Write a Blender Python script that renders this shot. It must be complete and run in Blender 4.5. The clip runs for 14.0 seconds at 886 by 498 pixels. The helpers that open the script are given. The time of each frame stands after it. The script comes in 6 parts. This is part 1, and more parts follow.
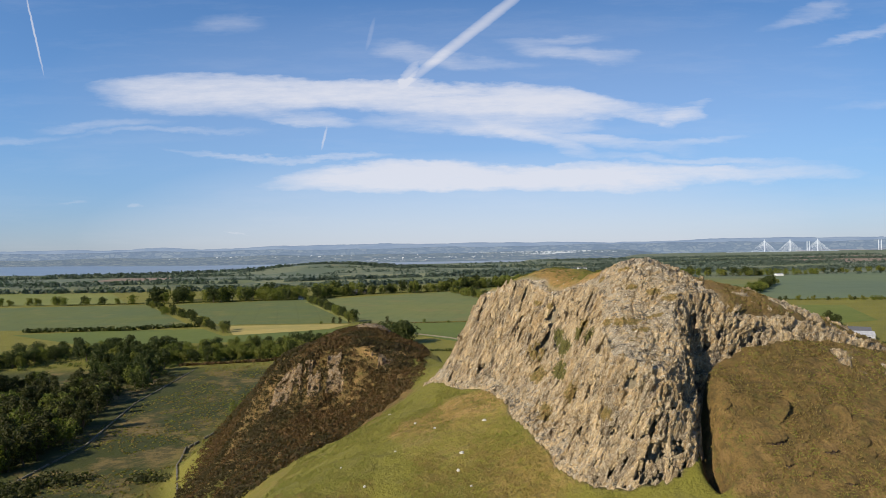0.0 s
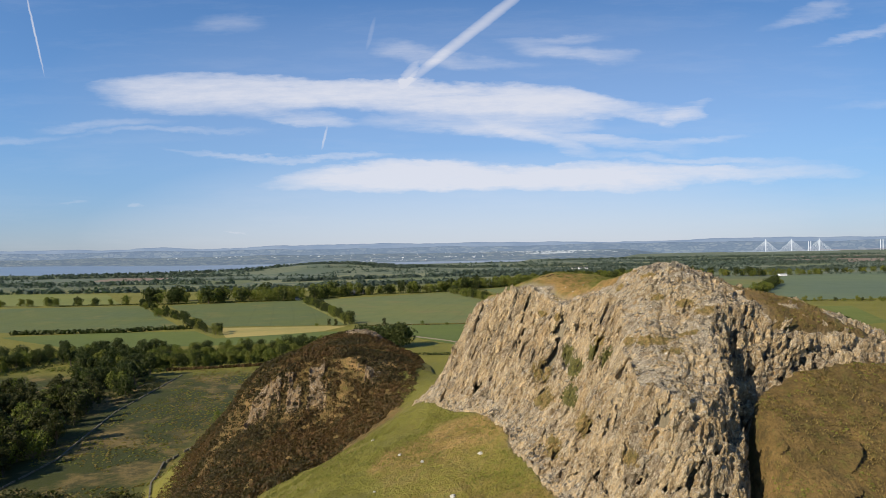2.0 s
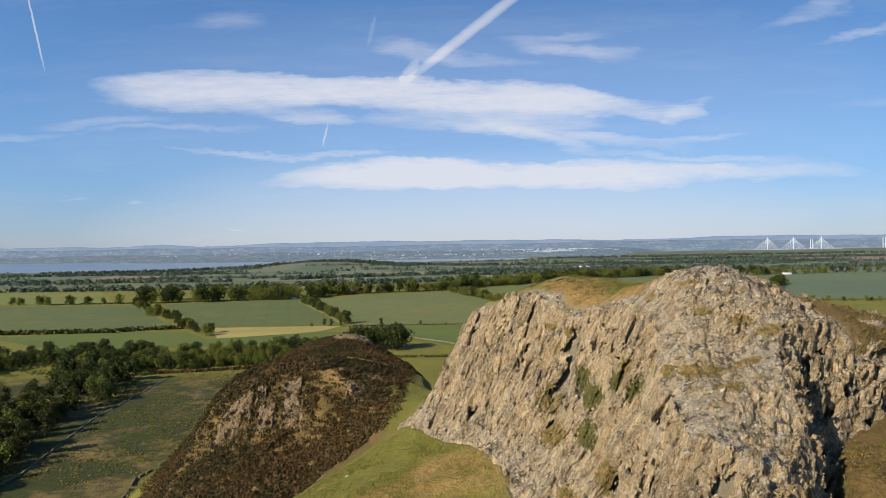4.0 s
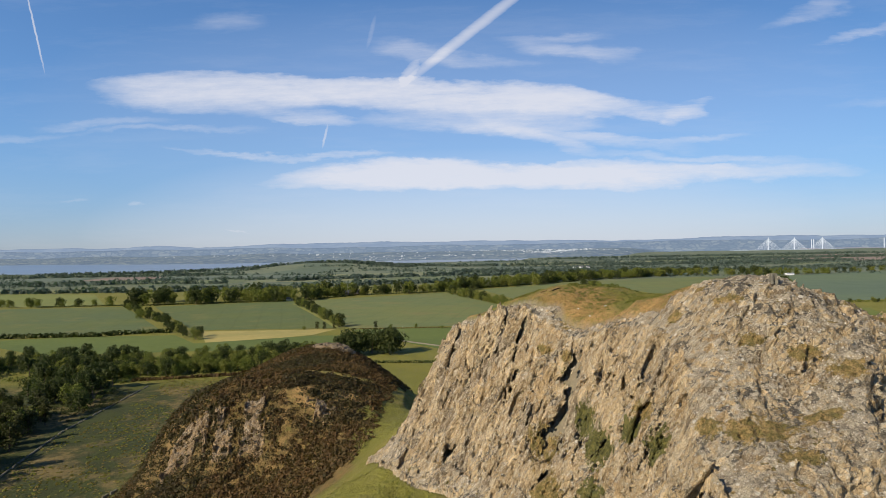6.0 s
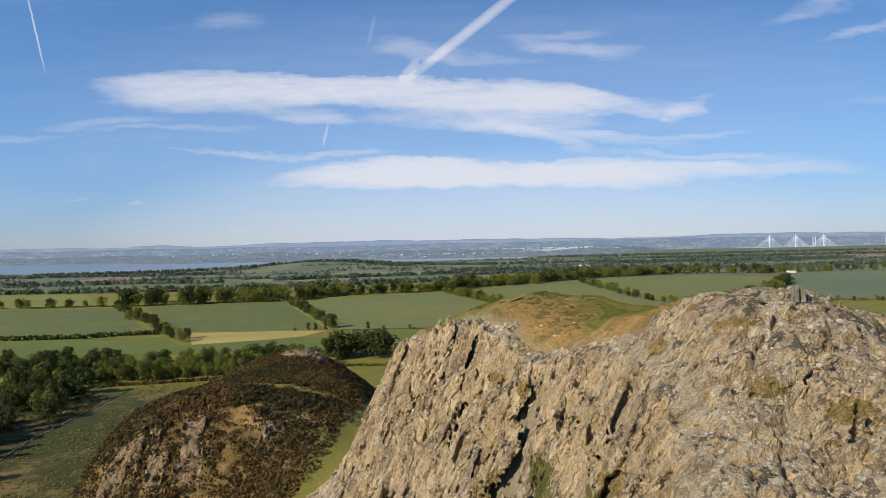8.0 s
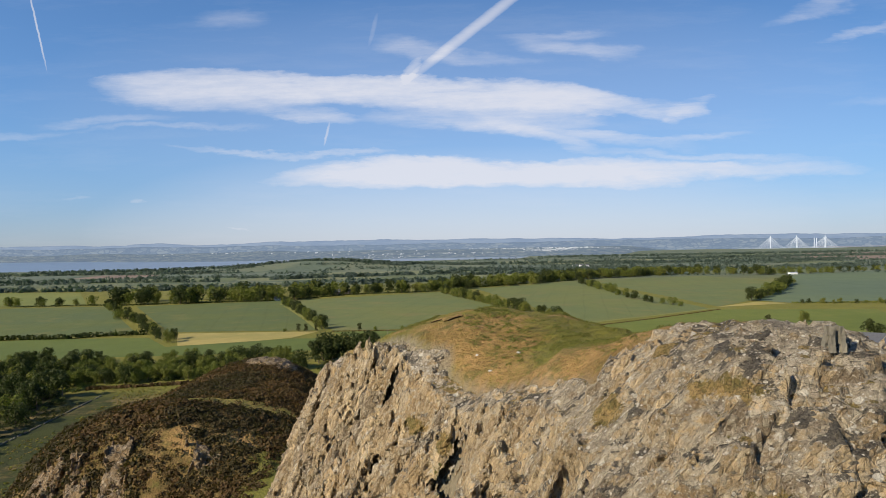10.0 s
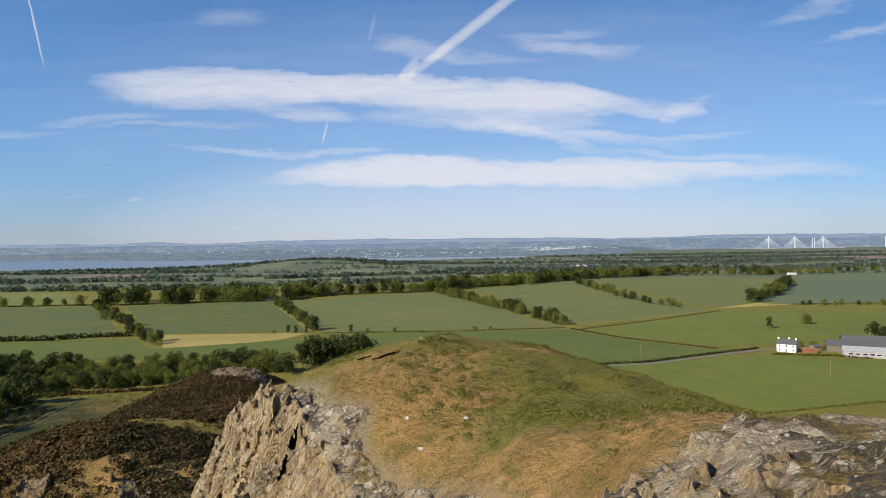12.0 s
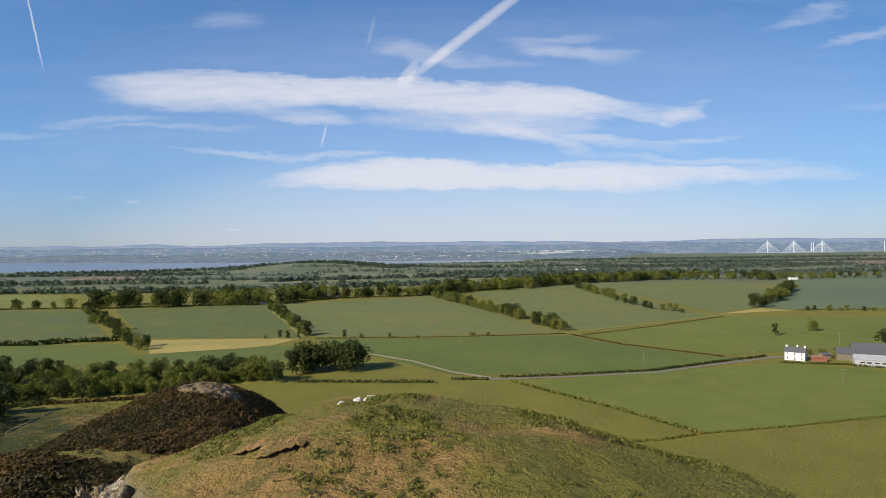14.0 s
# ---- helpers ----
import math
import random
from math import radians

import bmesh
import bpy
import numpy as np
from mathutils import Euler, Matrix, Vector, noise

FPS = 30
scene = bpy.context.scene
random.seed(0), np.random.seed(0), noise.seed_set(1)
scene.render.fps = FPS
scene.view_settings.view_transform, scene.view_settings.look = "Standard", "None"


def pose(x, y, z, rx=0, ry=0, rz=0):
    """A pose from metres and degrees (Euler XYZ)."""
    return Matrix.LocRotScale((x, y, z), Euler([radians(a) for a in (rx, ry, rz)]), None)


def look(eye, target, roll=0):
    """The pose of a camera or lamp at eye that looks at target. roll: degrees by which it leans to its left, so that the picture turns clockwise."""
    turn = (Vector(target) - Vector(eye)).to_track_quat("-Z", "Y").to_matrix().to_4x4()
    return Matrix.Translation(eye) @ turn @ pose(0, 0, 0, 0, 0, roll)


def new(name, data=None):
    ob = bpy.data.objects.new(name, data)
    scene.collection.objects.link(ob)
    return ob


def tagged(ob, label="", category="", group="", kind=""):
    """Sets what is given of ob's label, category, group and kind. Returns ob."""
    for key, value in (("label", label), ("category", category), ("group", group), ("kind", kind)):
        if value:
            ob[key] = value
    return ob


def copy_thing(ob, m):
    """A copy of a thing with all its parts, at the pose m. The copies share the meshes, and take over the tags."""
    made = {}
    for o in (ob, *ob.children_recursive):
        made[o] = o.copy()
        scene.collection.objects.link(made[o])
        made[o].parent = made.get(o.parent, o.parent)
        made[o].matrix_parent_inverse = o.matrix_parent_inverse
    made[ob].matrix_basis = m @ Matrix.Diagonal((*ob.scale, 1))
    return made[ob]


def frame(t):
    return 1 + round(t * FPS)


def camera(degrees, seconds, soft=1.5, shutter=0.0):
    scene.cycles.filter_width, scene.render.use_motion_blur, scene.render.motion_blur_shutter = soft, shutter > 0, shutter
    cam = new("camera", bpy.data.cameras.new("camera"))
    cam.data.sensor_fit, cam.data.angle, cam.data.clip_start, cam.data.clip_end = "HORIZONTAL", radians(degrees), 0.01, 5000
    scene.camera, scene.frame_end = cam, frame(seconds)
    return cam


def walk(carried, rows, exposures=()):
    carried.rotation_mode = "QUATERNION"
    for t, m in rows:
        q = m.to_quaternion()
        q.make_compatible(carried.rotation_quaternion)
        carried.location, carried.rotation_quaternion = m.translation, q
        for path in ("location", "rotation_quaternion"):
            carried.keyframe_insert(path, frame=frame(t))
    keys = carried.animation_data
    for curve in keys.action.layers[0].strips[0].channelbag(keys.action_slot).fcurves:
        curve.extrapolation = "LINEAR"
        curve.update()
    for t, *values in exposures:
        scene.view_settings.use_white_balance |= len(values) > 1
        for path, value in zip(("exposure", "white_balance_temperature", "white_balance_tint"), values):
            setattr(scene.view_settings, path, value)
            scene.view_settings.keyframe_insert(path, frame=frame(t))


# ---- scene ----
cam = camera(70.0, 14.0, soft=0.3)
PATH = [
    (0, (-1.474, -12.729, 80.164), (-1.473, -10.729, 80.152), -1.0),
    (0.5, (-1.229, -8.769, 80.291), (-1.225, -6.769, 80.279), -1.0),
    (1, (-0.691, -4.552, 80.381), (-0.688, -2.552, 80.368), -1.0),
    (1.5, (-0.144, -0.258, 80.401), (-0.143, 1.742, 80.387), -1.0),
    (2, (0.273, 4.088, 80.388), (0.273, 6.088, 80.375), -1.0),
    (2.5, (0.792, 8.608, 80.419), (0.789, 10.608, 80.405), -1.0),
    (3, (1.319, 13.364, 80.388), (1.316, 15.364, 80.372), -1.0),
    (3.2, (1.496, 15.251, 80.386), (1.493, 17.251, 80.369), -1.0),
    (5.3, (4.051, 34.118, 80.562), (4.051, 36.118, 80.54), -0.8),
    (5.5, (4.526, 35.835, 80.537), (4.525, 37.835, 80.517), -1.0),
    (6, (5.826, 39.976, 80.48), (5.824, 41.976, 80.462), -1.0),
    (6.5, (7.249, 43.95, 80.55), (7.247, 45.95, 80.53), -1.1),
    (7, (8.925, 47.758, 80.591), (8.922, 49.758, 80.569), -1.1),
    (7.5, (10.65, 51.427, 80.571), (10.645, 53.427, 80.548), -1.2),
    (8, (12.423, 55.06, 80.48), (12.418, 57.059, 80.457), -1.2),
    (8.2, (13.112, 56.445, 80.451), (13.107, 58.445, 80.429), -1.2),
    (10.3, (19.586, 70.6, 80.625), (19.579, 72.6, 80.599), -0.9),
    (10.5, (20.01, 71.979, 80.661), (20.007, 73.978, 80.634), -1.0),
    (11, (21.037, 75.434, 80.722), (21.035, 77.433, 80.694), -1.0),
    (11.5, (21.891, 79.059, 80.781), (21.891, 81.058, 80.753), -0.9),
    (12, (22.618, 82.805, 80.816), (22.617, 84.804, 80.789), -0.8),
    (12.5, (23.212, 86.684, 80.841), (23.212, 88.683, 80.815), -0.8),
    (13, (23.68, 90.595, 80.878), (23.681, 92.595, 80.854), -0.7),
    (13.5, (23.96, 94.694, 80.806), (23.963, 96.694, 80.784), -0.7),
    (14, (24.165, 98.634, 80.658), (24.169, 100.634, 80.641), -0.6),
]
walk(cam, [(t, look(eye, target, roll)) for t, eye, target, roll in PATH], [(0, 0.48), (14, 0.48)])

# ---------------------------------------------------------------- sky and sun
SKY_TINT, SKY_LOW, CLOUD_WHITE, SKY_STRENGTH = (0.715, 0.935, 1.14, 1), (0.62, 0.68, 0.90, 1), (6.45, 6.50, 7.05, 1), 0.086
SKY_BRINK = (0.47, 0.60, 0.98, 1)
SUN_EL, SUN_ROT = 31.0, 126.0       # degrees above the horizon; degrees from +y towards -x


def build_world():
    world = bpy.data.worlds.new("sky")
    scene.world = world
    world.use_nodes = True
    nt = world.node_tree
    nt.nodes.clear()

    def nd(kind):
        return nt.nodes.new(kind)

    def val(socket, v):
        if isinstance(v, (int, float)):
            socket.default_value = v
        else:
            nt.links.new(v, socket)

    def m(op, a, b=0.0, c=0.0, clamp=False):
        n = nd("ShaderNodeMath")
        n.operation, n.use_clamp = op, clamp
        val(n.inputs[0], a), val(n.inputs[1], b), val(n.inputs[2], c)
        return n.outputs[0]

    out, bg = nd("ShaderNodeOutputWorld"), nd("ShaderNodeBackground")
    nt.links.new(bg.outputs[0], out.inputs[0])
    sky = nd("ShaderNodeTexSky")
    sky.sky_type, sky.sun_disc = "NISHITA", False
    sky.sun_elevation, sky.sun_rotation = radians(SUN_EL), radians(360 - SUN_ROT)
    sky.altitude, sky.air_density, sky.dust_density, sky.ozone_density = 200.0, 1.0, 0.05, 3.5
    co = nd("ShaderNodeTexCoord")
    sep = nd("ShaderNodeSeparateXYZ")
    nt.links.new(co.outputs["Generated"], sep.inputs[0])
    ahead = m("MAXIMUM", sep.outputs[1], 0.05)
    u, v = m("DIVIDE", sep.outputs[0], ahead), m("DIVIDE", sep.outputs[2], ahead)
    plane = nd("ShaderNodeCombineXYZ")
    val(plane.inputs[0], u), val(plane.inputs[1], v)

    def noise_tex(sx, sy, scale, detail, rough, seed):
        mp = nd("ShaderNodeMapping")
        mp.inputs["Scale"].default_value = (sx, sy, 1)
        mp.inputs["Location"].default_value = (seed, seed * 1.7, seed * 0.3)
        nt.links.new(plane.outputs[0], mp.inputs[0])
        t = nd("ShaderNodeTexNoise")
        t.inputs["Scale"].default_value, t.inputs["Detail"].default_value = scale, detail
        t.inputs["Roughness"].default_value = rough
        nt.links.new(mp.outputs[0], t.inputs["Vector"])
        return t.outputs[0]

    warp_u, warp_v = noise_tex(1, 4, 5, 5, 0.6, 3.1), noise_tex(1, 3, 6, 6, 0.62, 7.7)
    wisp = noise_tex(1, 7, 4.5, 8, 0.66, 1.3)
    fine = noise_tex(1.5, 5, 22, 7, 0.68, 5.2)
    uu = m("ADD", u, m("MULTIPLY", m("SUBTRACT", warp_u, 0.5), 0.16))
    vv = m("ADD", v, m("MULTIPLY", m("SUBTRACT", warp_v, 0.5), 0.055))

    def streak(cu, cv, ru, rv, tilt, gain, power=1.7, du=uu, dv=vv, under=1.0):
        """A soft elongated cloud about (cu, cv), with half lengths ru and rv, tilted by degrees; under: how much deeper it hangs below its line."""
        ca, sa = math.cos(radians(tilt)), math.sin(radians(tilt))
        a, b = m("SUBTRACT", du, cu), m("SUBTRACT", dv, cv)
        p = m("ADD", m("MULTIPLY", a, ca / ru), m("MULTIPLY", b, sa / ru))
        q = m("ADD", m("MULTIPLY", a, -sa / rv), m("MULTIPLY", b, ca / rv))
        if under != 1.0:
            q = m("MAXIMUM", q, m("MULTIPLY", q, -1.0 / under))
        d = m("ADD", m("POWER", m("ABSOLUTE", p), 2.6), m("POWER", m("ABSOLUTE", q), 2.0))
        return m("MULTIPLY", m("POWER", m("SUBTRACT", 1.0, d, clamp=True), power), gain)

    clouds = [      # the long upper bank, its ragged underside and its hooked end
        (-0.33, 0.252, 0.225, 0.026, -1, 1.5, 1.2, 1.7), (-0.05, 0.243, 0.30, 0.022, -3, 1.6, 1.1, 1.6), (0.10, 0.228, 0.20, 0.022, -4, 1.2, 1.2, 1.5),
        (-0.24, 0.205, 0.13, 0.011, -4, 0.75, 1.3, 1.3), (0.06, 0.198, 0.20, 0.012, -2, 0.65, 1.2, 2.2), (0.26, 0.212, 0.17, 0.014, -3, 0.95, 1.2, 1.5),
        (0.392, 0.209, 0.045, 0.013, 8, 0.9, 1.2, 2.0), (0.155, 0.172, 0.11, 0.010, -20, 0.6, 1.4, 1.5), (0.22, 0.168, 0.22, 0.010, -6, 0.45, 1.3, 1.6), (0.38, 0.158, 0.12, 0.007, 0, 0.35),
        # the long lower bank
        (-0.02, 0.113, 0.27, 0.022, 1, 1.3, 1.1, 1.3), (0.15, 0.111, 0.34, 0.021, -1, 1.5, 1.0, 1.5), (0.40, 0.106, 0.30, 0.013, -1, 0.8, 1.2, 1.3), (0.42, 0.127, 0.22, 0.008, -4, 0.4),
        # thin streaks about them
        (-0.30, 0.146, 0.17, 0.006, -3, 0.5), (-0.14, 0.140, 0.08, 0.006, -1, 0.5), (-0.54, 0.200, 0.13, 0.010, 1, 0.35), (-0.70, 0.178, 0.12, 0.010, 3, 0.28), (-0.44, 0.186, 0.16, 0.007, 0, 0.25),
        (0.22, 0.300, 0.11, 0.018, -6, 0.42), (0.19, 0.322, 0.10, 0.010, 2, 0.25), (-0.02, 0.302, 0.09, 0.018, -8, 0.32), (0.06, 0.285, 0.12, 0.012, -4, 0.25), (-0.33, 0.352, 0.07, 0.016, -5, 0.16),
        (0.575, 0.352, 0.08, 0.014, 14, 0.32), (0.66, 0.322, 0.08, 0.009, 18, 0.36), (0.68, 0.212, 0.10, 0.010, 6, 0.14), (-0.50, 0.071, 0.014, 0.004, 0, 0.3), (-0.33, 0.025, 0.03, 0.002, 0, 0.25), (-0.59, 0.078, 0.02, 0.003, 0, 0.14),
    ]
    total = 0.0
    for cu, cv, ru, rv, tilt, gain, *more in clouds:
        total = m("ADD", total, streak(cu, cv, ru, rv, tilt, gain, more[0] if more else 1.7, under=more[1] if len(more) > 1 else 1.0))
    body = m("SUBTRACT", 1.0, m("POWER", 2.718, m("MULTIPLY", m("MULTIPLY", total, m("ADD", 0.10, m("MULTIPLY", m("SUBTRACT", wisp, 0.27, clamp=True), 4.6))), -1.0)))
    soft = m("MULTIPLY", body, m("ADD", 0.72, m("MULTIPLY", warp_v, 0.34)))
    # condensation trails: straight, thin, scarcely bent by the wind
    cu2 = m("ADD", u, m("MULTIPLY", m("SUBTRACT", fine, 0.5), 0.022))
    cv2 = m("ADD", v, m("MULTIPLY", m("SUBTRACT", fine, 0.5), 0.012))
    for row in ((0.055, 0.338, 0.155, 0.0095, 37.0, 0.62), (-0.050, 0.268, 0.026, 0.010, 55, 0.5)):
        soft = m("ADD", soft, streak(*row, 0.8, cu2, cv2))
    for row in ((-0.638, 0.347, 0.073, 0.0019, -78.5, 0.75), (-0.184, 0.172, 0.020, 0.0024, 76, 0.5), (-0.108, 0.335, 0.028, 0.004, 74, 0.14)):
        soft = m("ADD", soft, streak(*row, 0.8, m("ADD", u, m("MULTIPLY", m("SUBTRACT", fine, 0.5), 0.004)), v))
    broken = m("MULTIPLY", soft, m("ADD", 0.80, m("MULTIPLY", fine, 0.36)))
    low_veil = m("ADD", streak(0.02, 0.02, 0.60, 0.13, 0, 0.36, 1.0, u, v), streak(0.30, 0.00, 1.10, 0.09, 0, 0.16, 1.0, u, v))
    low_veil = m("ADD", low_veil, streak(0.06, 0.22, 0.75, 0.17, 0, 0.13, 1.0, u, v))
    veil = m("ADD", m("MULTIPLY", m("SUBTRACT", wisp, 0.50, clamp=True), 0.30), low_veil)
    seen = m("MULTIPLY", m("GREATER_THAN", sep.outputs[1], 0.06), 1.0)
    cover = m("MULTIPLY", m("ADD", broken, veil), seen, clamp=True)
    cover = m("MULTIPLY", cover, 0.86)
    mix = nd("ShaderNodeMix")
    mix.data_type = "RGBA"
    val(mix.inputs[0], cover)
    tint = nd("ShaderNodeMix")
    tint.data_type, tint.blend_type = "RGBA", "MULTIPLY"
    tint.inputs[0].default_value = 1.0
    deep = nd("ShaderNodeVectorMath")          # the sky deepens away from the sun
    deep.operation = "SCALE"
    nt.links.new(sky.outputs[0], deep.inputs[0])
    val(deep.inputs["Scale"], m("SUBTRACT", 1.03, m("MULTIPLY", m("MAXIMUM", m("ADD", sep.outputs[0], 0.15), 0.0), 0.32)))
    nt.links.new(deep.outputs[0], tint.inputs[6])
    low = m("POWER", m("SUBTRACT", 1.0, m("MULTIPLY", m("ABSOLUTE", sep.outputs[2]), 2.6), clamp=True), 2.0)
    hue = nd("ShaderNodeMix")
    hue.data_type = "RGBA"
    val(hue.inputs[0], low)
    hue.inputs[6].default_value, hue.inputs[7].default_value = SKY_TINT, SKY_LOW
    brink = nd("ShaderNodeMix")
    brink.data_type = "RGBA"
    val(brink.inputs[0], m("POWER", m("SUBTRACT", 1.0, m("MULTIPLY", m("ABSOLUTE", sep.outputs[2]), 6.5), clamp=True), 2.0))
    nt.links.new(hue.outputs[2], brink.inputs[6])
    brink.inputs[7].default_value = SKY_BRINK
    nt.links.new(brink.outputs[2], tint.inputs[7])
    nt.links.new(tint.outputs[2], mix.inputs[6])
    mix.inputs[7].default_value = CLOUD_WHITE
    nt.links.new(mix.outputs[2], bg.inputs[0])
    bg.inputs[1].default_value = SKY_STRENGTH


build_world()
sun = new("sun", bpy.data.lights.new("sun", "SUN"))
sun.data.energy, sun.data.angle, sun.data.color = 5.0, radians(0.6), (1.0, 0.875, 0.68)
SUN_DIR = Vector((-math.sin(radians(SUN_ROT)) * math.cos(radians(SUN_EL)), math.cos(radians(SUN_ROT)) * math.cos(radians(SUN_EL)), math.sin(radians(SUN_EL))))
sun.matrix_world = look(SUN_DIR * 300, (0, 0, 0))

# ---------------------------------------------------------------- materials
class Nodes:
    """A small builder for procedural materials; coordinates are metres of the object."""

    def __init__(self, name, rough=0.9):
        self.mat = bpy.data.materials.new(name)
        self.mat.use_nodes = True
        self.nt = self.mat.node_tree
        self.bsdf = self.nt.nodes["Principled BSDF"]
        self.bsdf.inputs["Roughness"].default_value = rough
        self.bsdf.inputs["Specular IOR Level"].default_value = 0.25
        self.co = self.nt.nodes.new("ShaderNodeTexCoord").outputs["Object"]

    def put(self, socket, v):
        if hasattr(v, "is_output"):
            self.nt.links.new(v, socket)
        else:
            socket.default_value = (*v, 1) if isinstance(v, tuple) and len(v) == 3 and socket.type == "RGBA" else v

    def noise(self, scale, detail=5.0, rough=0.6, stretch=(1, 1, 1), shift=0.0):
        mp = self.nt.nodes.new("ShaderNodeMapping")
        mp.inputs["Scale"].default_value = stretch
        mp.inputs["Location"].default_value = (shift, shift * 2.3, shift * 0.7)
        self.nt.links.new(self.co, mp.inputs[0])
        t = self.nt.nodes.new("ShaderNodeTexNoise")
        t.inputs["Scale"].default_value, t.inputs["Detail"].default_value, t.inputs["Roughness"].default_value = scale, detail, rough
        self.nt.links.new(mp.outputs[0], t.inputs["Vector"])
        return t.outputs[0]

    def cells(self, scale, stretch=(1, 1, 1), feature="F1", out="Distance", jitter=1.0):
        mp = self.nt.nodes.new("ShaderNodeMapping")
        mp.inputs["Scale"].default_value = stretch
        self.nt.links.new(self.co, mp.inputs[0])
        t = self.nt.nodes.new("ShaderNodeTexVoronoi")
        t.feature = feature
        t.inputs["Scale"].default_value, t.inputs["Randomness"].default_value = scale, jitter
        self.nt.links.new(mp.outputs[0], t.inputs["Vector"])
        return t.outputs[out]

    def math(self, op, a, b=0.0, clamp=False):
        n = self.nt.nodes.new("ShaderNodeMath")
        n.operation, n.use_clamp = op, clamp
        self.put(n.inputs[0], a), self.put(n.inputs[1], b)
        return n.outputs[0]

    def step(self, v, lo, hi, to_lo=0.0, to_hi=1.0):
        n = self.nt.nodes.new("ShaderNodeMapRange")
        n.interpolation_type = "SMOOTHSTEP"
        self.put(n.inputs[0], v)
        for i, x in enumerate((lo, hi, to_lo, to_hi)):
            n.inputs[1 + i].default_value = x
        return n.outputs[0]

    def mix(self, f, a, b, blend="MIX"):
        n = self.nt.nodes.new("ShaderNodeMix")
        n.data_type, n.blend_type = "RGBA", blend
        self.put(n.inputs[0], f), self.put(n.inputs[6], a), self.put(n.inputs[7], b)
        return n.outputs[2]

    def attr(self, name, out="Fac"):
        n = self.nt.nodes.new("ShaderNodeAttribute")
        n.attribute_name = name
        return n.outputs[out]

    def island(self):
        return self.nt.nodes.new("ShaderNodeNewGeometry").outputs["Random Per Island"]

    def rnd(self):
        return self.nt.nodes.new("ShaderNodeObjectInfo").outputs["Random"]

    def normal_z(self):
        g, s = self.nt.nodes.new("ShaderNodeNewGeometry"), self.nt.nodes.new("ShaderNodeSeparateXYZ")
        self.nt.links.new(g.outputs["Normal"], s.inputs[0])
        return s.outputs[2]

    def bump(self, height, distance, strength=1.0, under=None):
        n = self.nt.nodes.new("ShaderNodeBump")
        n.inputs["Strength"].default_value, n.inputs["Distance"].default_value = strength, distance
        self.nt.links.new(height, n.inputs["Height"])
        if under is not None:
            self.nt.links.new(under, n.inputs["Normal"])
        self.nt.links.new(n.outputs[0], self.bsdf.inputs["Normal"])
        return n.outputs[0]

    def done(self, colour):
        self.put(self.bsdf.inputs["Base Color"], colour)
        return self.mat


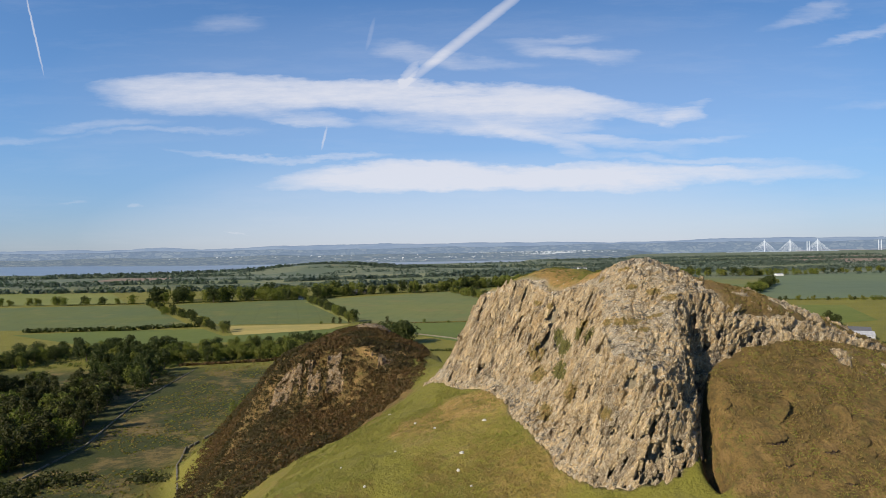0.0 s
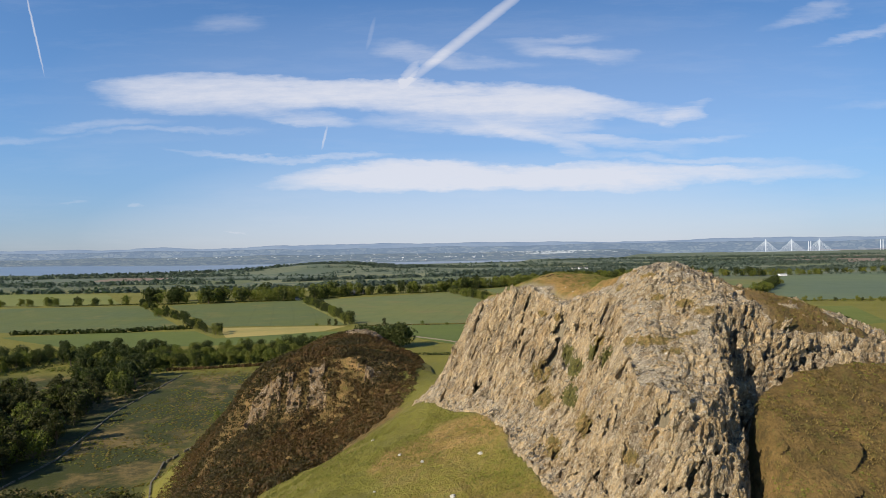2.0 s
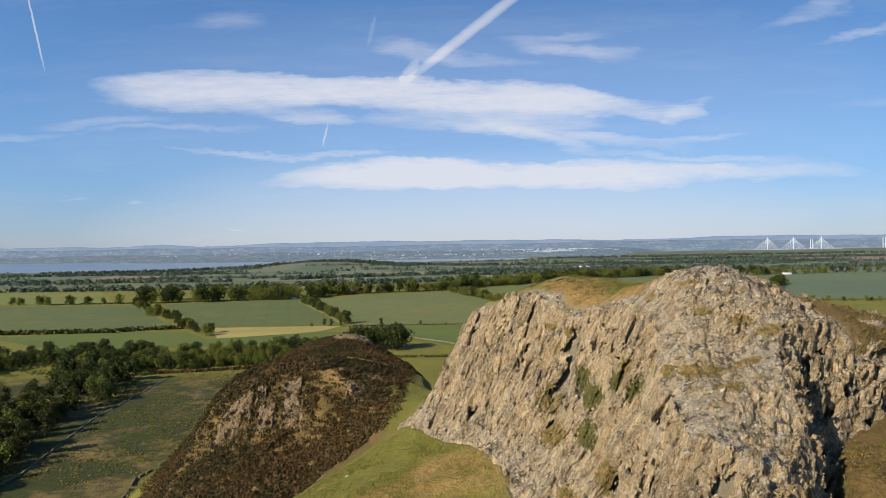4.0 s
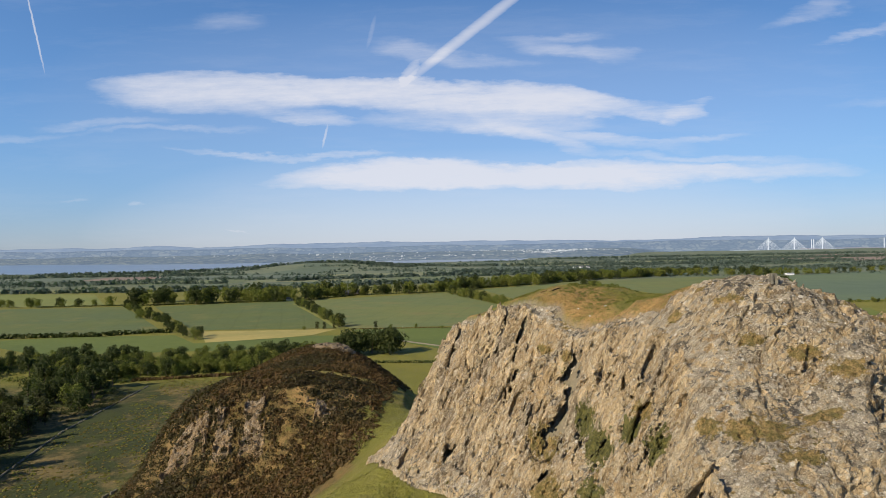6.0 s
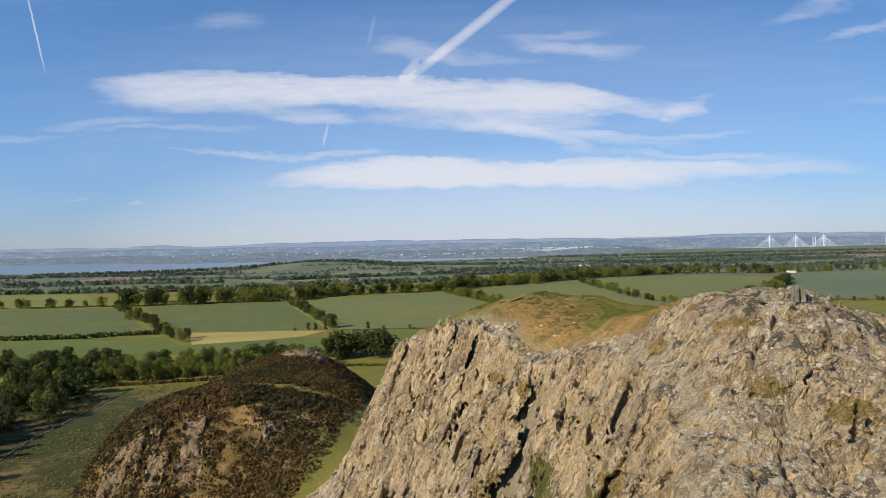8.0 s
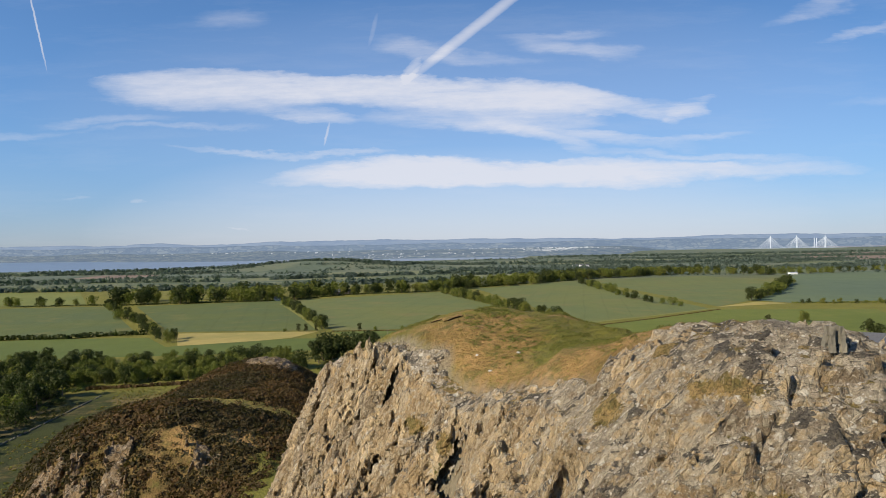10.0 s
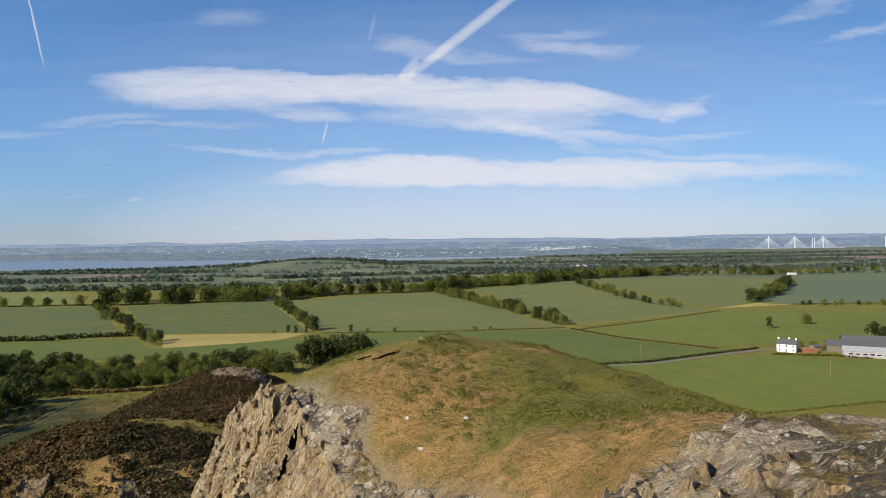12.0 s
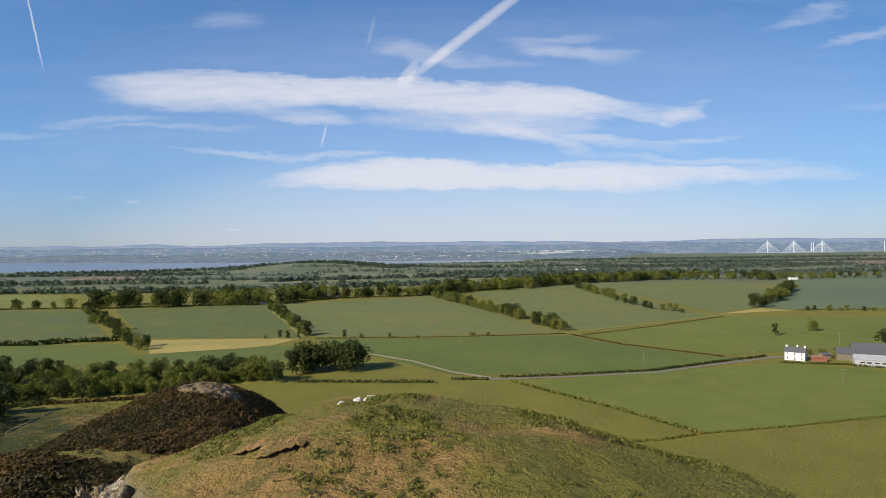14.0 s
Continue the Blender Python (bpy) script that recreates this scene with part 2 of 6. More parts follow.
def rock_material(name, tint):
    n = Nodes(name, 0.92)
    straight = n.co
    lean = n.nt.nodes.new("ShaderNodeMapping")        # the slabs lean with the bedding
    lean.inputs["Rotation"].default_value = (-0.178, -0.31, 0)
    n.nt.links.new(straight, lean.inputs[0])
    n.co = lean.outputs[0]
    shake = n.nt.nodes.new("ShaderNodeTexNoise")
    shake.inputs["Scale"].default_value, shake.inputs["Detail"].default_value, shake.inputs["Roughness"].default_value = 1.1, 6.0, 0.7
    n.nt.links.new(n.co, shake.inputs["Vector"])
    warp = n.nt.nodes.new("ShaderNodeVectorMath")
    warp.operation = "MULTIPLY_ADD"
    warp.inputs[1].default_value = (0.14, 0.14, 0.22)
    n.nt.links.new(shake.outputs["Color"], warp.inputs[0])
    n.nt.links.new(n.co, warp.inputs[2])
    n.co = warp.outputs[0]

    def tone(scale, stretch):
        s = n.nt.nodes.new("ShaderNodeSeparateColor")
        n.nt.links.new(n.cells(scale, stretch, "F1", "Color"), s.inputs[0])
        return s.outputs

    slab, chip, flake, grit = tone(0.75, (1, 1, 0.30)), tone(2.1, (1, 1, 0.42)), tone(5.5, (1, 1, 0.6)), tone(13.0, (1, 1, 0.8))
    crack = n.cells(0.75, (1, 1, 0.30), "DISTANCE_TO_EDGE")
    split = n.cells(2.1, (1, 1, 0.42), "DISTANCE_TO_EDGE")
    hair = n.cells(5.5, (1, 1, 0.6), "DISTANCE_TO_EDGE")
    big, streaks = n.noise(0.13, 4, 0.6), n.noise(2.6, 8, 0.78, (1, 1, 0.22), 13.0)
    n.co = straight
    small, patch = n.noise(9.0, 8, 0.85), n.noise(0.33, 9, 0.74, (1, 1, 0.8), 21.0)
    tops = n.step(n.math("ADD", n.normal_z(), n.math("MULTIPLY", n.math("SUBTRACT", big, 0.5), 0.9)), 0.30, 0.70)
    tan = n.mix(slab[0], (0.430, 0.325, 0.192), (0.760, 0.595, 0.370))
    tan = n.mix(n.step(slab[1], 0.76, 0.82, 0, 0.35), tan, (0.560, 0.380, 0.180))
    tan = n.mix(n.step(slab[2], 0.78, 0.84, 0, 0.7), tan, (0.250, 0.205, 0.152))
    grey = n.mix(slab[0], (0.435, 0.380, 0.292), (0.610, 0.540, 0.425))
    c = n.mix(tops, tan, grey)
    c = n.mix(n.step(chip[0], 0.35, 0.75, 0, 0.50), c, n.mix(1.0, c, (0.50, 0.47, 0.44), "MULTIPLY"))
    c = n.mix(n.step(chip[1], 0.86, 0.90, 0, 0.55), c, (0.620, 0.540, 0.405))
    c = n.mix(n.step(flake[0], 0.40, 0.70, 0, 0.40), c, n.mix(1.0, c, (0.45, 0.43, 0.40), "MULTIPLY"))
    c = n.mix(n.step(flake[1], 0.80, 0.86, 0, 0.5), c, (0.600, 0.530, 0.400))
    c = n.mix(n.math("MULTIPLY", grit[0], 0.20), c, n.mix(1.0, c, (0.50, 0.48, 0.45), "MULTIPLY"))
    c = n.mix(n.step(streaks, 0.45, 0.37, 0, 0.55), c, n.mix(1.0, c, (0.36, 0.33, 0.30), "MULTIPLY"))
    c = n.mix(n.math("MULTIPLY", n.step(streaks, 0.59, 0.65, 0, 0.7), n.math("SUBTRACT", 1.0, tops)), c, (0.640, 0.575, 0.450))
    # black lichen with sharp edges, mostly on the tops, and round pale lichens over it
    black = n.math("MULTIPLY", n.step(n.math("ADD", patch, n.math("MULTIPLY", n.math("SUBTRACT", chip[2], 0.5), 0.10)), 0.540, 0.556), n.math("ADD", 0.06, n.math("MULTIPLY", tops, 0.82)))
    blocked = n.math("MULTIPLY", n.step(n.math("ADD", chip[2], n.math("MULTIPLY", n.math("SUBTRACT", patch, 0.5), 2.4)), 0.84, 0.90, 0, 0.78), n.step(tops, 0.15, 0.6))
    black = n.math("MAXIMUM", black, blocked)
    c = n.mix(n.step(small, 0.46, 0.38, 0, 0.75), c, (0.105, 0.088, 0.066))
    c = n.mix(n.step(small, 0.55, 0.61, 0, 0.70), c, (0.720, 0.650, 0.520))
    c = n.mix(black, c, n.mix(n.step(small, 0.42, 0.60), (0.040, 0.037, 0.033), (0.135, 0.122, 0.102)))
    for scale, wide in ((1.7, 0.30), (4.3, 0.32), (9.0, 0.36)):
        t = n.nt.nodes.new("ShaderNodeTexVoronoi")
        t.inputs["Scale"].default_value = scale
        n.nt.links.new(n.co, t.inputs["Vector"])
        s = n.nt.nodes.new("ShaderNodeSeparateColor")
        n.nt.links.new(t.outputs["Color"], s.inputs[0])
        size = n.math("MULTIPLY", n.step(s.outputs[0], 0.50, 1.0), wide)
        ragged = n.math("ADD", t.outputs["Distance"], n.math("MULTIPLY", n.math("SUBTRACT", small, 0.5), 0.22))
        spot = n.step(n.math("SUBTRACT", ragged, size), 0.03, -0.03, 0, 0.9)
        c = n.mix(n.math("MULTIPLY", spot, n.step(tops, 0.1, 0.7, 0.12, 0.85)), c, (0.740, 0.710, 0.630))
    c = n.mix(n.step(n.math("ADD", crack, n.math("MULTIPLY", small, 0.04)), 0.016, 0.028, 0.60, 0.0), c, (0.036, 0.030, 0.024))
    c = n.mix(n.step(n.math("ADD", split, n.math("MULTIPLY", small, 0.06)), 0.026, 0.040, 0.42, 0.0), c, (0.050, 0.041, 0.032))
    c = n.mix(n.step(n.math("ADD", hair, n.math("MULTIPLY", small, 0.10)), 0.036, 0.060, 0.28, 0.0), c, (0.065, 0.053, 0.042))
    c = n.mix(1.0, c, tint, "MULTIPLY")
    # turf lodged on ledges, and hanging on the easier slopes
    lodged = n.noise(0.35, 6, 0.7, (1, 1, 1), 2.0)
    flat = n.math("ADD", n.normal_z(), n.math("MULTIPLY", n.math("SUBTRACT", lodged, 0.5), 1.5))
    turf = n.mix(n.step(n.noise(1.5, 6, 0.7), 0.40, 0.60), (0.190, 0.150, 0.042), (0.410, 0.275, 0.100))
    turf = n.mix(n.step(n.noise(9.0, 6, 0.75), 0.52, 0.42, 0, 0.6), turf, (0.075, 0.063, 0.020))
    c = n.mix(n.step(flat, 0.99, 1.04, 0, 0.92), c, turf)
    # turf pockets on the shelves and in the gully; the ones in the gully are rank and green
    fray = n.math("MULTIPLY", n.math("SUBTRACT", n.noise(1.3, 7, 0.78, (1, 1, 0.7), 6.0), 0.5), 2.1)
    rank = n.mix(n.step(n.noise(2.3, 6, 0.75, (1, 1, 1), 9.0), 0.42, 0.60), (0.075, 0.080, 0.018), (0.165, 0.150, 0.036))
    c = n.mix(n.step(n.math("ADD", n.attr("turf"), fray), 0.46, 0.60, 0, 0.95), c, turf)
    c = n.mix(n.step(n.math("ADD", n.attr("rank"), fray), 0.50, 0.62, 0, 0.95), c, rank)
    steps = n.math("ADD", n.math("MULTIPLY", slab[1], 0.8), n.math("MULTIPLY", chip[1], 0.45))
    b1 = n.bump(n.math("ADD", n.math("ADD", steps, n.math("MULTIPLY", streaks, 0.5)), n.math("MULTIPLY", n.step(crack, 0.0, 0.07), 0.4)), 0.26, 0.85)
    n.bump(n.math("ADD", n.math("ADD", n.math("MULTIPLY", small, 1.0), n.math("MULTIPLY", n.step(hair, 0, 0.12), 0.35)), n.math("ADD", n.math("MULTIPLY", flake[1], 0.45), n.math("MULTIPLY", n.step(split, 0, 0.10), 0.5))), 0.20, 1.0, b1)
    return n.done(c)


def ground_material():
    """Pasture and rough hill turf: the cover attribute holds dry grass (r), bracken and heath (g), bare rock (b); away
    holds painted haze.
    """
    n = Nodes("hill_turf", 0.95)
    cov = n.nt.nodes.new("ShaderNodeSeparateColor")
    n.nt.links.new(n.attr("cover", "Color"), cov.inputs[0])
    big, mid, small = n.noise(0.035, 5, 0.6), n.noise(0.28, 6, 0.65), n.noise(2.6, 6, 0.7)
    tuft = n.noise(0.9, 5, 0.7, (1, 1, 1), 6.0)
    green = n.mix(n.step(big, 0.35, 0.65), (0.165, 0.160, 0.025), (0.200, 0.184, 0.030))
    green = n.mix(n.step(mid, 0.45, 0.7, 0, 0.6), green, (0.175, 0.160, 0.045))
    dry = n.mix(n.step(mid, 0.38, 0.62), (0.265, 0.170, 0.054), (0.430, 0.262, 0.098))
    dry = n.mix(n.step(tuft, 0.48, 0.66, 0, 0.8), dry, (0.135, 0.130, 0.034))
    heath = n.mix(n.step(mid, 0.4, 0.65), (0.130, 0.088, 0.029), (0.205, 0.134, 0.046))
    heath = n.mix(n.step(tuft, 0.5, 0.66, 0, 0.7), heath, (0.135, 0.125, 0.030))
    heath = n.mix(n.step(n.noise(0.55, 7, 0.75, (1, 1, 1), 19.0), 0.50, 0.40, 0, 0.6), heath, (0.075, 0.057, 0.022))
    heath = n.mix(n.step(n.noise(0.2, 6, 0.7, (1, 1, 1), 29.0), 0.52, 0.62, 0, 0.7), heath, (0.265, 0.170, 0.066))
    rough = n.mix(n.step(n.noise(0.03, 6, 0.68, (1, 1, 1), 3.0), 0.48, 0.58), (0.052, 0.062, 0.013), (0.190, 0.140, 0.050))
    rough = n.mix(n.step(n.noise(0.16, 6, 0.7, (1, 1, 1), 5.0), 0.55, 0.42, 0, 0.7), rough, (0.042, 0.048, 0.016))
    # haze painted into the far ground as a bluish grey-green
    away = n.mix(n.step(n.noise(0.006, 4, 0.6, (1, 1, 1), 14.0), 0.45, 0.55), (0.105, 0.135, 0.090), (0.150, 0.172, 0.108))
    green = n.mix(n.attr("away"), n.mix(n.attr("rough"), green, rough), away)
    c = n.mix(n.step(n.math("ADD", cov.outputs[0], n.math("MULTIPLY", n.math("SUBTRACT", tuft, 0.5), 0.9)), 0.3, 0.7), green, dry)
    c = n.mix(n.step(n.math("ADD", cov.outputs[1], n.math("MULTIPLY", n.math("SUBTRACT", mid, 0.5), 0.9)), 0.3, 0.7), c, heath)
    c = n.mix(cov.outputs[2], c, (0.29, 0.245, 0.185))
    c = n.mix(n.step(small, 0.3, 0.7, 0.0, 0.36), c, n.mix(1.0, c, (0.45, 0.45, 0.42), "MULTIPLY"))
    n.bump(n.math("ADD", small, n.math("MULTIPLY", tuft, 1.6)), 0.45, 1.0)
    return n.done(c)


def field_material(name, a, b, lines=0.0, angle=0.0, mottled=0.04, c3=None):
    """A crop or pasture; lines: metres between wheel tracks, running at that angle in plan."""
    n = Nodes(name, 0.95)
    big, mid, small = n.noise(mottled * 0.35, 5, 0.6), n.noise(mottled * 2.2, 6, 0.65), n.noise(0.5, 6, 0.7)
    c = n.mix(n.step(big, 0.35, 0.65), a, b)
    if c3:
        c = n.mix(n.step(n.noise(mottled, 4, 0.65, (1, 1, 1), 8.0), 0.52, 0.70, 0, 0.75), c, c3)
    c = n.mix(n.step(mid, 0.4, 0.7, 0, 0.4), c, n.mix(1.0, c, (0.72, 0.76, 0.72), "MULTIPLY"))
    if lines:
        mp = n.nt.nodes.new("ShaderNodeMapping")
        mp.inputs["Rotation"].default_value = (0, 0, radians(angle))
        mp.inputs["Scale"].default_value = (1 / lines, 1 / lines, 1)
        n.nt.links.new(n.co, mp.inputs[0])
        sx = n.nt.nodes.new("ShaderNodeSeparateXYZ")
        n.nt.links.new(mp.outputs[0], sx.inputs[0])
        saw = n.math("ABSOLUTE", n.math("SUBTRACT", n.math("FRACT", n.math("ADD", sx.outputs[0], n.math("MULTIPLY", n.noise(0.006, 1), 0.3))), 0.5))
        c = n.mix(n.step(saw, 0.02, 0.05, 0.20, 0.0), c, n.mix(1.0, c, (0.55, 0.55, 0.5), "MULTIPLY"))
    c = n.mix(n.step(small, 0.35, 0.7, 0, 0.3), c, n.mix(1.0, c, (0.6, 0.62, 0.6), "MULTIPLY"))
    n.bump(small, 0.3, 0.6)
    return n.done(c)


def leaf_material(name, dark, light, third=None):
    """Leaves that let some of the light through."""
    n = Nodes(name, 0.7)
    c = n.mix(n.island(), dark, light)
    c = n.mix(n.step(n.noise(0.35, 3), 0.4, 0.65, 0, 0.5), c, third or n.mix(1.0, c, (0.7, 0.75, 0.7), "MULTIPLY"))
    c = n.mix(n.math("MULTIPLY", n.rnd(), 0.45), c, n.mix(1.0, c, (1.03, 1.02, 0.88), "MULTIPLY"))
    out = n.nt.nodes["Material Output"]
    through_light, both = n.nt.nodes.new("ShaderNodeBsdfTranslucent"), n.nt.nodes.new("ShaderNodeMixShader")
    n.put(through_light.inputs[0], n.mix(1.0, c, (0.85, 1.10, 0.50), "MULTIPLY"))
    both.inputs[0].default_value = 0.35
    n.nt.links.new(n.bsdf.outputs[0], both.inputs[1])
    n.nt.links.new(through_light.outputs[0], both.inputs[2])
    n.nt.links.new(both.outputs[0], out.inputs[0])
    return n.done(c)


def plain_material(name, a, b, scale=2.0, rough=0.8, bump=0.02, metal=0.0):
    n = Nodes(name, rough)
    c = n.mix(n.step(n.noise(scale, 5, 0.65), 0.35, 0.65), a, b)
    c = n.mix(n.step(n.noise(scale * 7, 5, 0.65, (1, 1, 1), 3.0), 0.45, 0.75, 0, 0.4), c, n.mix(1.0, c, (0.55, 0.53, 0.5), "MULTIPLY"))
    n.bsdf.inputs["Metallic"].default_value = metal
    n.bump(n.noise(scale * 5, 4), bump, 0.6)
    return n.done(c)


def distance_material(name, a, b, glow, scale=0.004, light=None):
    """Land so far off that the air before it shines: airlight is put in as bluish colour and glow."""
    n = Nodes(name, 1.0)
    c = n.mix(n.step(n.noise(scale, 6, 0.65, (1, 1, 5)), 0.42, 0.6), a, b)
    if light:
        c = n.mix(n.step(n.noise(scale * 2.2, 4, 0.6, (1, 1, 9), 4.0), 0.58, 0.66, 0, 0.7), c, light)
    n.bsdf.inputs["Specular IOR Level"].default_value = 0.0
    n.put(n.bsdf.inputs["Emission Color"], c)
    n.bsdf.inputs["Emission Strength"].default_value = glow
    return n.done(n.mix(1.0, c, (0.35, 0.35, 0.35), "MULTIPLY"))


ROCK, TURF = rock_material("basalt", (1.02, 0.985, 0.915)), ground_material()
# the crag's rock tinted darker and browner, for the lesser outcrops
BROWN_ROCK = rock_material("basalt_brown", (0.66, 0.58, 0.48))
BARK = plain_material("bark", (0.09, 0.07, 0.05), (0.15, 0.12, 0.09), 3.0, 0.9, 0.03)
LEAF_DARK = leaf_material("leaves_dark", (0.032, 0.043, 0.011), (0.068, 0.080, 0.019))
LEAF_MID = leaf_material("leaves_green", (0.085, 0.104, 0.018), (0.180, 0.188, 0.036))
LEAF_LIGHT = leaf_material("leaves_light", (0.115, 0.128, 0.024), (0.205, 0.198, 0.042))
LEAF_BIRCH = leaf_material("leaves_birch", (0.034, 0.038, 0.011), (0.072, 0.072, 0.020))
GORSE = leaf_material("gorse", (0.058, 0.037, 0.014), (0.135, 0.074, 0.026), (0.060, 0.050, 0.015))
GORSE_OLIVE = leaf_material("gorse_olive", (0.036, 0.028, 0.011), (0.072, 0.050, 0.018), (0.050, 0.047, 0.014))
GORSE_GREEN = leaf_material("gorse_green", (0.105, 0.112, 0.023), (0.195, 0.182, 0.040))
# leaf green lifted towards blue: haze painted in for the distant woods
FARLEAF = leaf_material("hazed_far_leaves", (0.066, 0.092, 0.076), (0.105, 0.135, 0.105), (0.080, 0.106, 0.096))
STONE = plain_material("drystone", (0.12, 0.11, 0.085), (0.20, 0.18, 0.135), 1.2, 0.9, 0.05)
SOIL = plain_material("peaty_soil", (0.045, 0.030, 0.020), (0.075, 0.050, 0.032), 4.0, 0.95, 0.04)
BLADE_DRY = leaf_material("dry_blades", (0.270, 0.185, 0.062), (0.400, 0.270, 0.105), (0.17, 0.140, 0.042))
BLADE_HEATH = leaf_material("heath_blades", (0.170, 0.122, 0.042), (0.300, 0.210, 0.080), (0.160, 0.145, 0.036))
BLADE_GREEN = leaf_material("green_blades", (0.140, 0.148, 0.026), (0.215, 0.210, 0.042), (0.24, 0.195, 0.055))

# ---------------------------------------------------------------- the lie of the land
def hash3(i, j, k, seed):
    i, j, k = (np.asarray(v).astype(np.int64).astype(np.uint64) for v in (i, j, k))
    with np.errstate(over="ignore"):
        return hash_cells(i, j, k, seed)


def hash_cells(i, j, k, seed):
    n = (i * np.uint64(374761393) + j * np.uint64(668265263) + k * np.uint64(2147483647) + np.uint64((seed * 31337) % 65521)) & np.uint64(0xFFFFFFFF)
    n = ((n ^ (n >> np.uint64(13))) * np.uint64(1274126177)) & np.uint64(0xFFFFFFFF)
    n = ((n ^ (n >> np.uint64(15))) * np.uint64(2246822519)) & np.uint64(0xFFFFFFFF)
    return ((n ^ (n >> np.uint64(16))) & np.uint64(0xFFFFFF)).astype(np.float32) / np.float32(0xFFFFFF)


def vnoise(x, y, z, seed=0):
    """Smooth noise in 0 to 1."""
    x, y, z = np.broadcast_arrays(np.asarray(x, np.float32), np.asarray(y, np.float32), np.asarray(z, np.float32))
    i, j, k = np.floor(x), np.floor(y), np.floor(z)
    fx, fy, fz = x - i, y - j, z - k
    fx, fy, fz = fx * fx * (3 - 2 * fx), fy * fy * (3 - 2 * fy), fz * fz * (3 - 2 * fz)
    out = 0
    for a in (0, 1):
        for b in (0, 1):
            for c in (0, 1):
                w = (fx if a else 1 - fx) * (fy if b else 1 - fy) * (fz if c else 1 - fz)
                out = out + w * hash3(i + a, j + b, k + c, seed)
    return out


def fbm(x, y, z, octaves, seed=0, gain=0.5):
    total, amp, norm, f = 0, 1.0, 0.0, 1.0
    for o in range(octaves):
        total = total + amp * vnoise(x * f, y * f, z * f, seed + o * 17)
        norm, amp, f = norm + amp, amp * gain, f * 2.03
    return total / norm


def smooth(v, lo, hi):
    t = np.clip((v - lo) / (hi - lo), 0, 1)
    return t * t * (3 - 2 * t)


class Relief:
    """A smooth surface through spot heights (x, y, z)."""

    def __init__(self, spots, c=5.0):
        self.p, self.c = np.array(spots, float), c
        n = len(self.p)
        d = np.sqrt(((self.p[:, None, :2] - self.p[None, :, :2]) ** 2).sum(-1) + c * c)
        a = np.zeros((n + 1, n + 1))
        a[:n, :n], a[:n, n], a[n, :n] = d, 1, 1
        self.w = np.linalg.solve(a, np.append(self.p[:, 2], 0))

    def __call__(self, x, y):
        out = np.full(np.shape(x), self.w[-1], float)
        for (px, py, _), w in zip(self.p, self.w):
            out += w * np.sqrt((x - px) ** 2 + (y - py) ** 2 + self.c**2)
        return out


# the foot of the hill all round, and the slopes to the north and east
RIM = [(40, 138, 64.5), (60, 175, 42), (95, 245, 14), (120, 300, 0), (10, 280, 4), (90, 95, 54), (130, 110, 32), (180, 130, 8), (225, 150, 0),
       (100, 160, 33), (140, 200, 12), (180, 250, 0), (60, 330, 0), (-20, 350, 0), (-60, 320, 3), (80, 89, 58.5), (-2, 150, 49), (-2, 165, 47),
       (10, 215, 26), (300, 60, 0)]
UPPER = Relief(RIM + [
    (28.4, 84.1, 72.6), (30.7, 82.8, 72.3), (27.3, 81.3, 69.8), (25.3, 81.7, 70.3), (29.6, 77.5, 68.9), (28.4, 88.4, 76.3), (30.5, 89.5, 77.3), (34, 97, 75.8), (28, 98, 75.7), (25, 92.5, 73.8), (24.2, 99, 72.9), (22.2, 81, 68.0), (24.7, 86.5, 72.2),
    (24.4, 76, 67.3), (24.4, 70, 64.3), (30, 72.5, 64), (32, 80, 70.5), (36, 85.5, 74), (47, 87, 71.8), (59, 87, 67.2), (69, 88, 63),
    (27, 109, 74.0), (23, 115, 74.4), (21, 124, 74.5), (16.5, 113, 72.9), (19.8, 107, 70.8), (22, 104.5, 72.2), (9, 125, 69.8), (7, 131, 68.5), (45, 105, 70.5), (30, 127, 72.2), (16, 140, 66), (3, 141, 57)])
LOWER = Relief(RIM + [
    (1, 87, 47.3), (5, 96, 49.6), (2, 118, 50.5), (-5, 128, 49), (-11, 136, 44), (-27, 87, 40.5), (-15, 110, 45), (-27, 138, 35.5), (21, 65, 48),
    (14, 75, 48.5), (30, 65, 51), (34.4, 73.5, 60.5), (43, 69, 57.5), (42, 81, 64), (52, 82, 65), (36, 78, 61.5), (62, 84, 63.5), (70, 86, 61.5), (60, 60, 51),
    (40, 40, 43), (0, 40, 36), (-60, 60, 18), (-60, 110, 17), (-13, 152, 44.6), (-31, 144, 36), (-29, 158.5, 38.6), (-28, 163.5, 46), (-48, 165, 36), (-43, 170, 46.4), (-53, 160, 32), (-59, 148, 24.7), (-36, 168, 47), (-26.5, 168.6, 50.4), (-29, 178, 52), (-38, 183, 51.2), (-17, 167, 48.8), (-17, 183, 49.5), (-38, 196, 49), (-29, 210, 47.5), (-12, 210, 45.5),
    (-29, 248, 47), (-58, 176, 35), (-57, 186, 41), (-48, 255, 43.5), (-57, 255, 39.5), (-66, 258, 37), (-50, 218, 43), (-64, 222, 35), (-74, 231, 26), (-26, 278, 35.5), (-52, 284, 37), (-63, 166, 13), (-74, 190, 14), (-85, 190, 4), (-100, 235, 1), (-80, 240, 20), (-95, 280, 2), (-45, 300, 10)])
CREST = [(-1, 150), (3, 140), (6.5, 131.5), (9.5, 124.5), (14, 117), (16.2, 112.5), (20, 106.5), (23.6, 99.5), (24, 92), (23, 84), (21.0, 77.3), (21.2, 72.0), (24.2, 68.9),
         (28.1, 69.4), (31, 74), (32, 79), (33.3, 81.8), (37.5, 82.6), (47.5, 85.0), (58, 86), (68, 87), (80, 89), (400, 60), (400, 500), (-1, 500)]
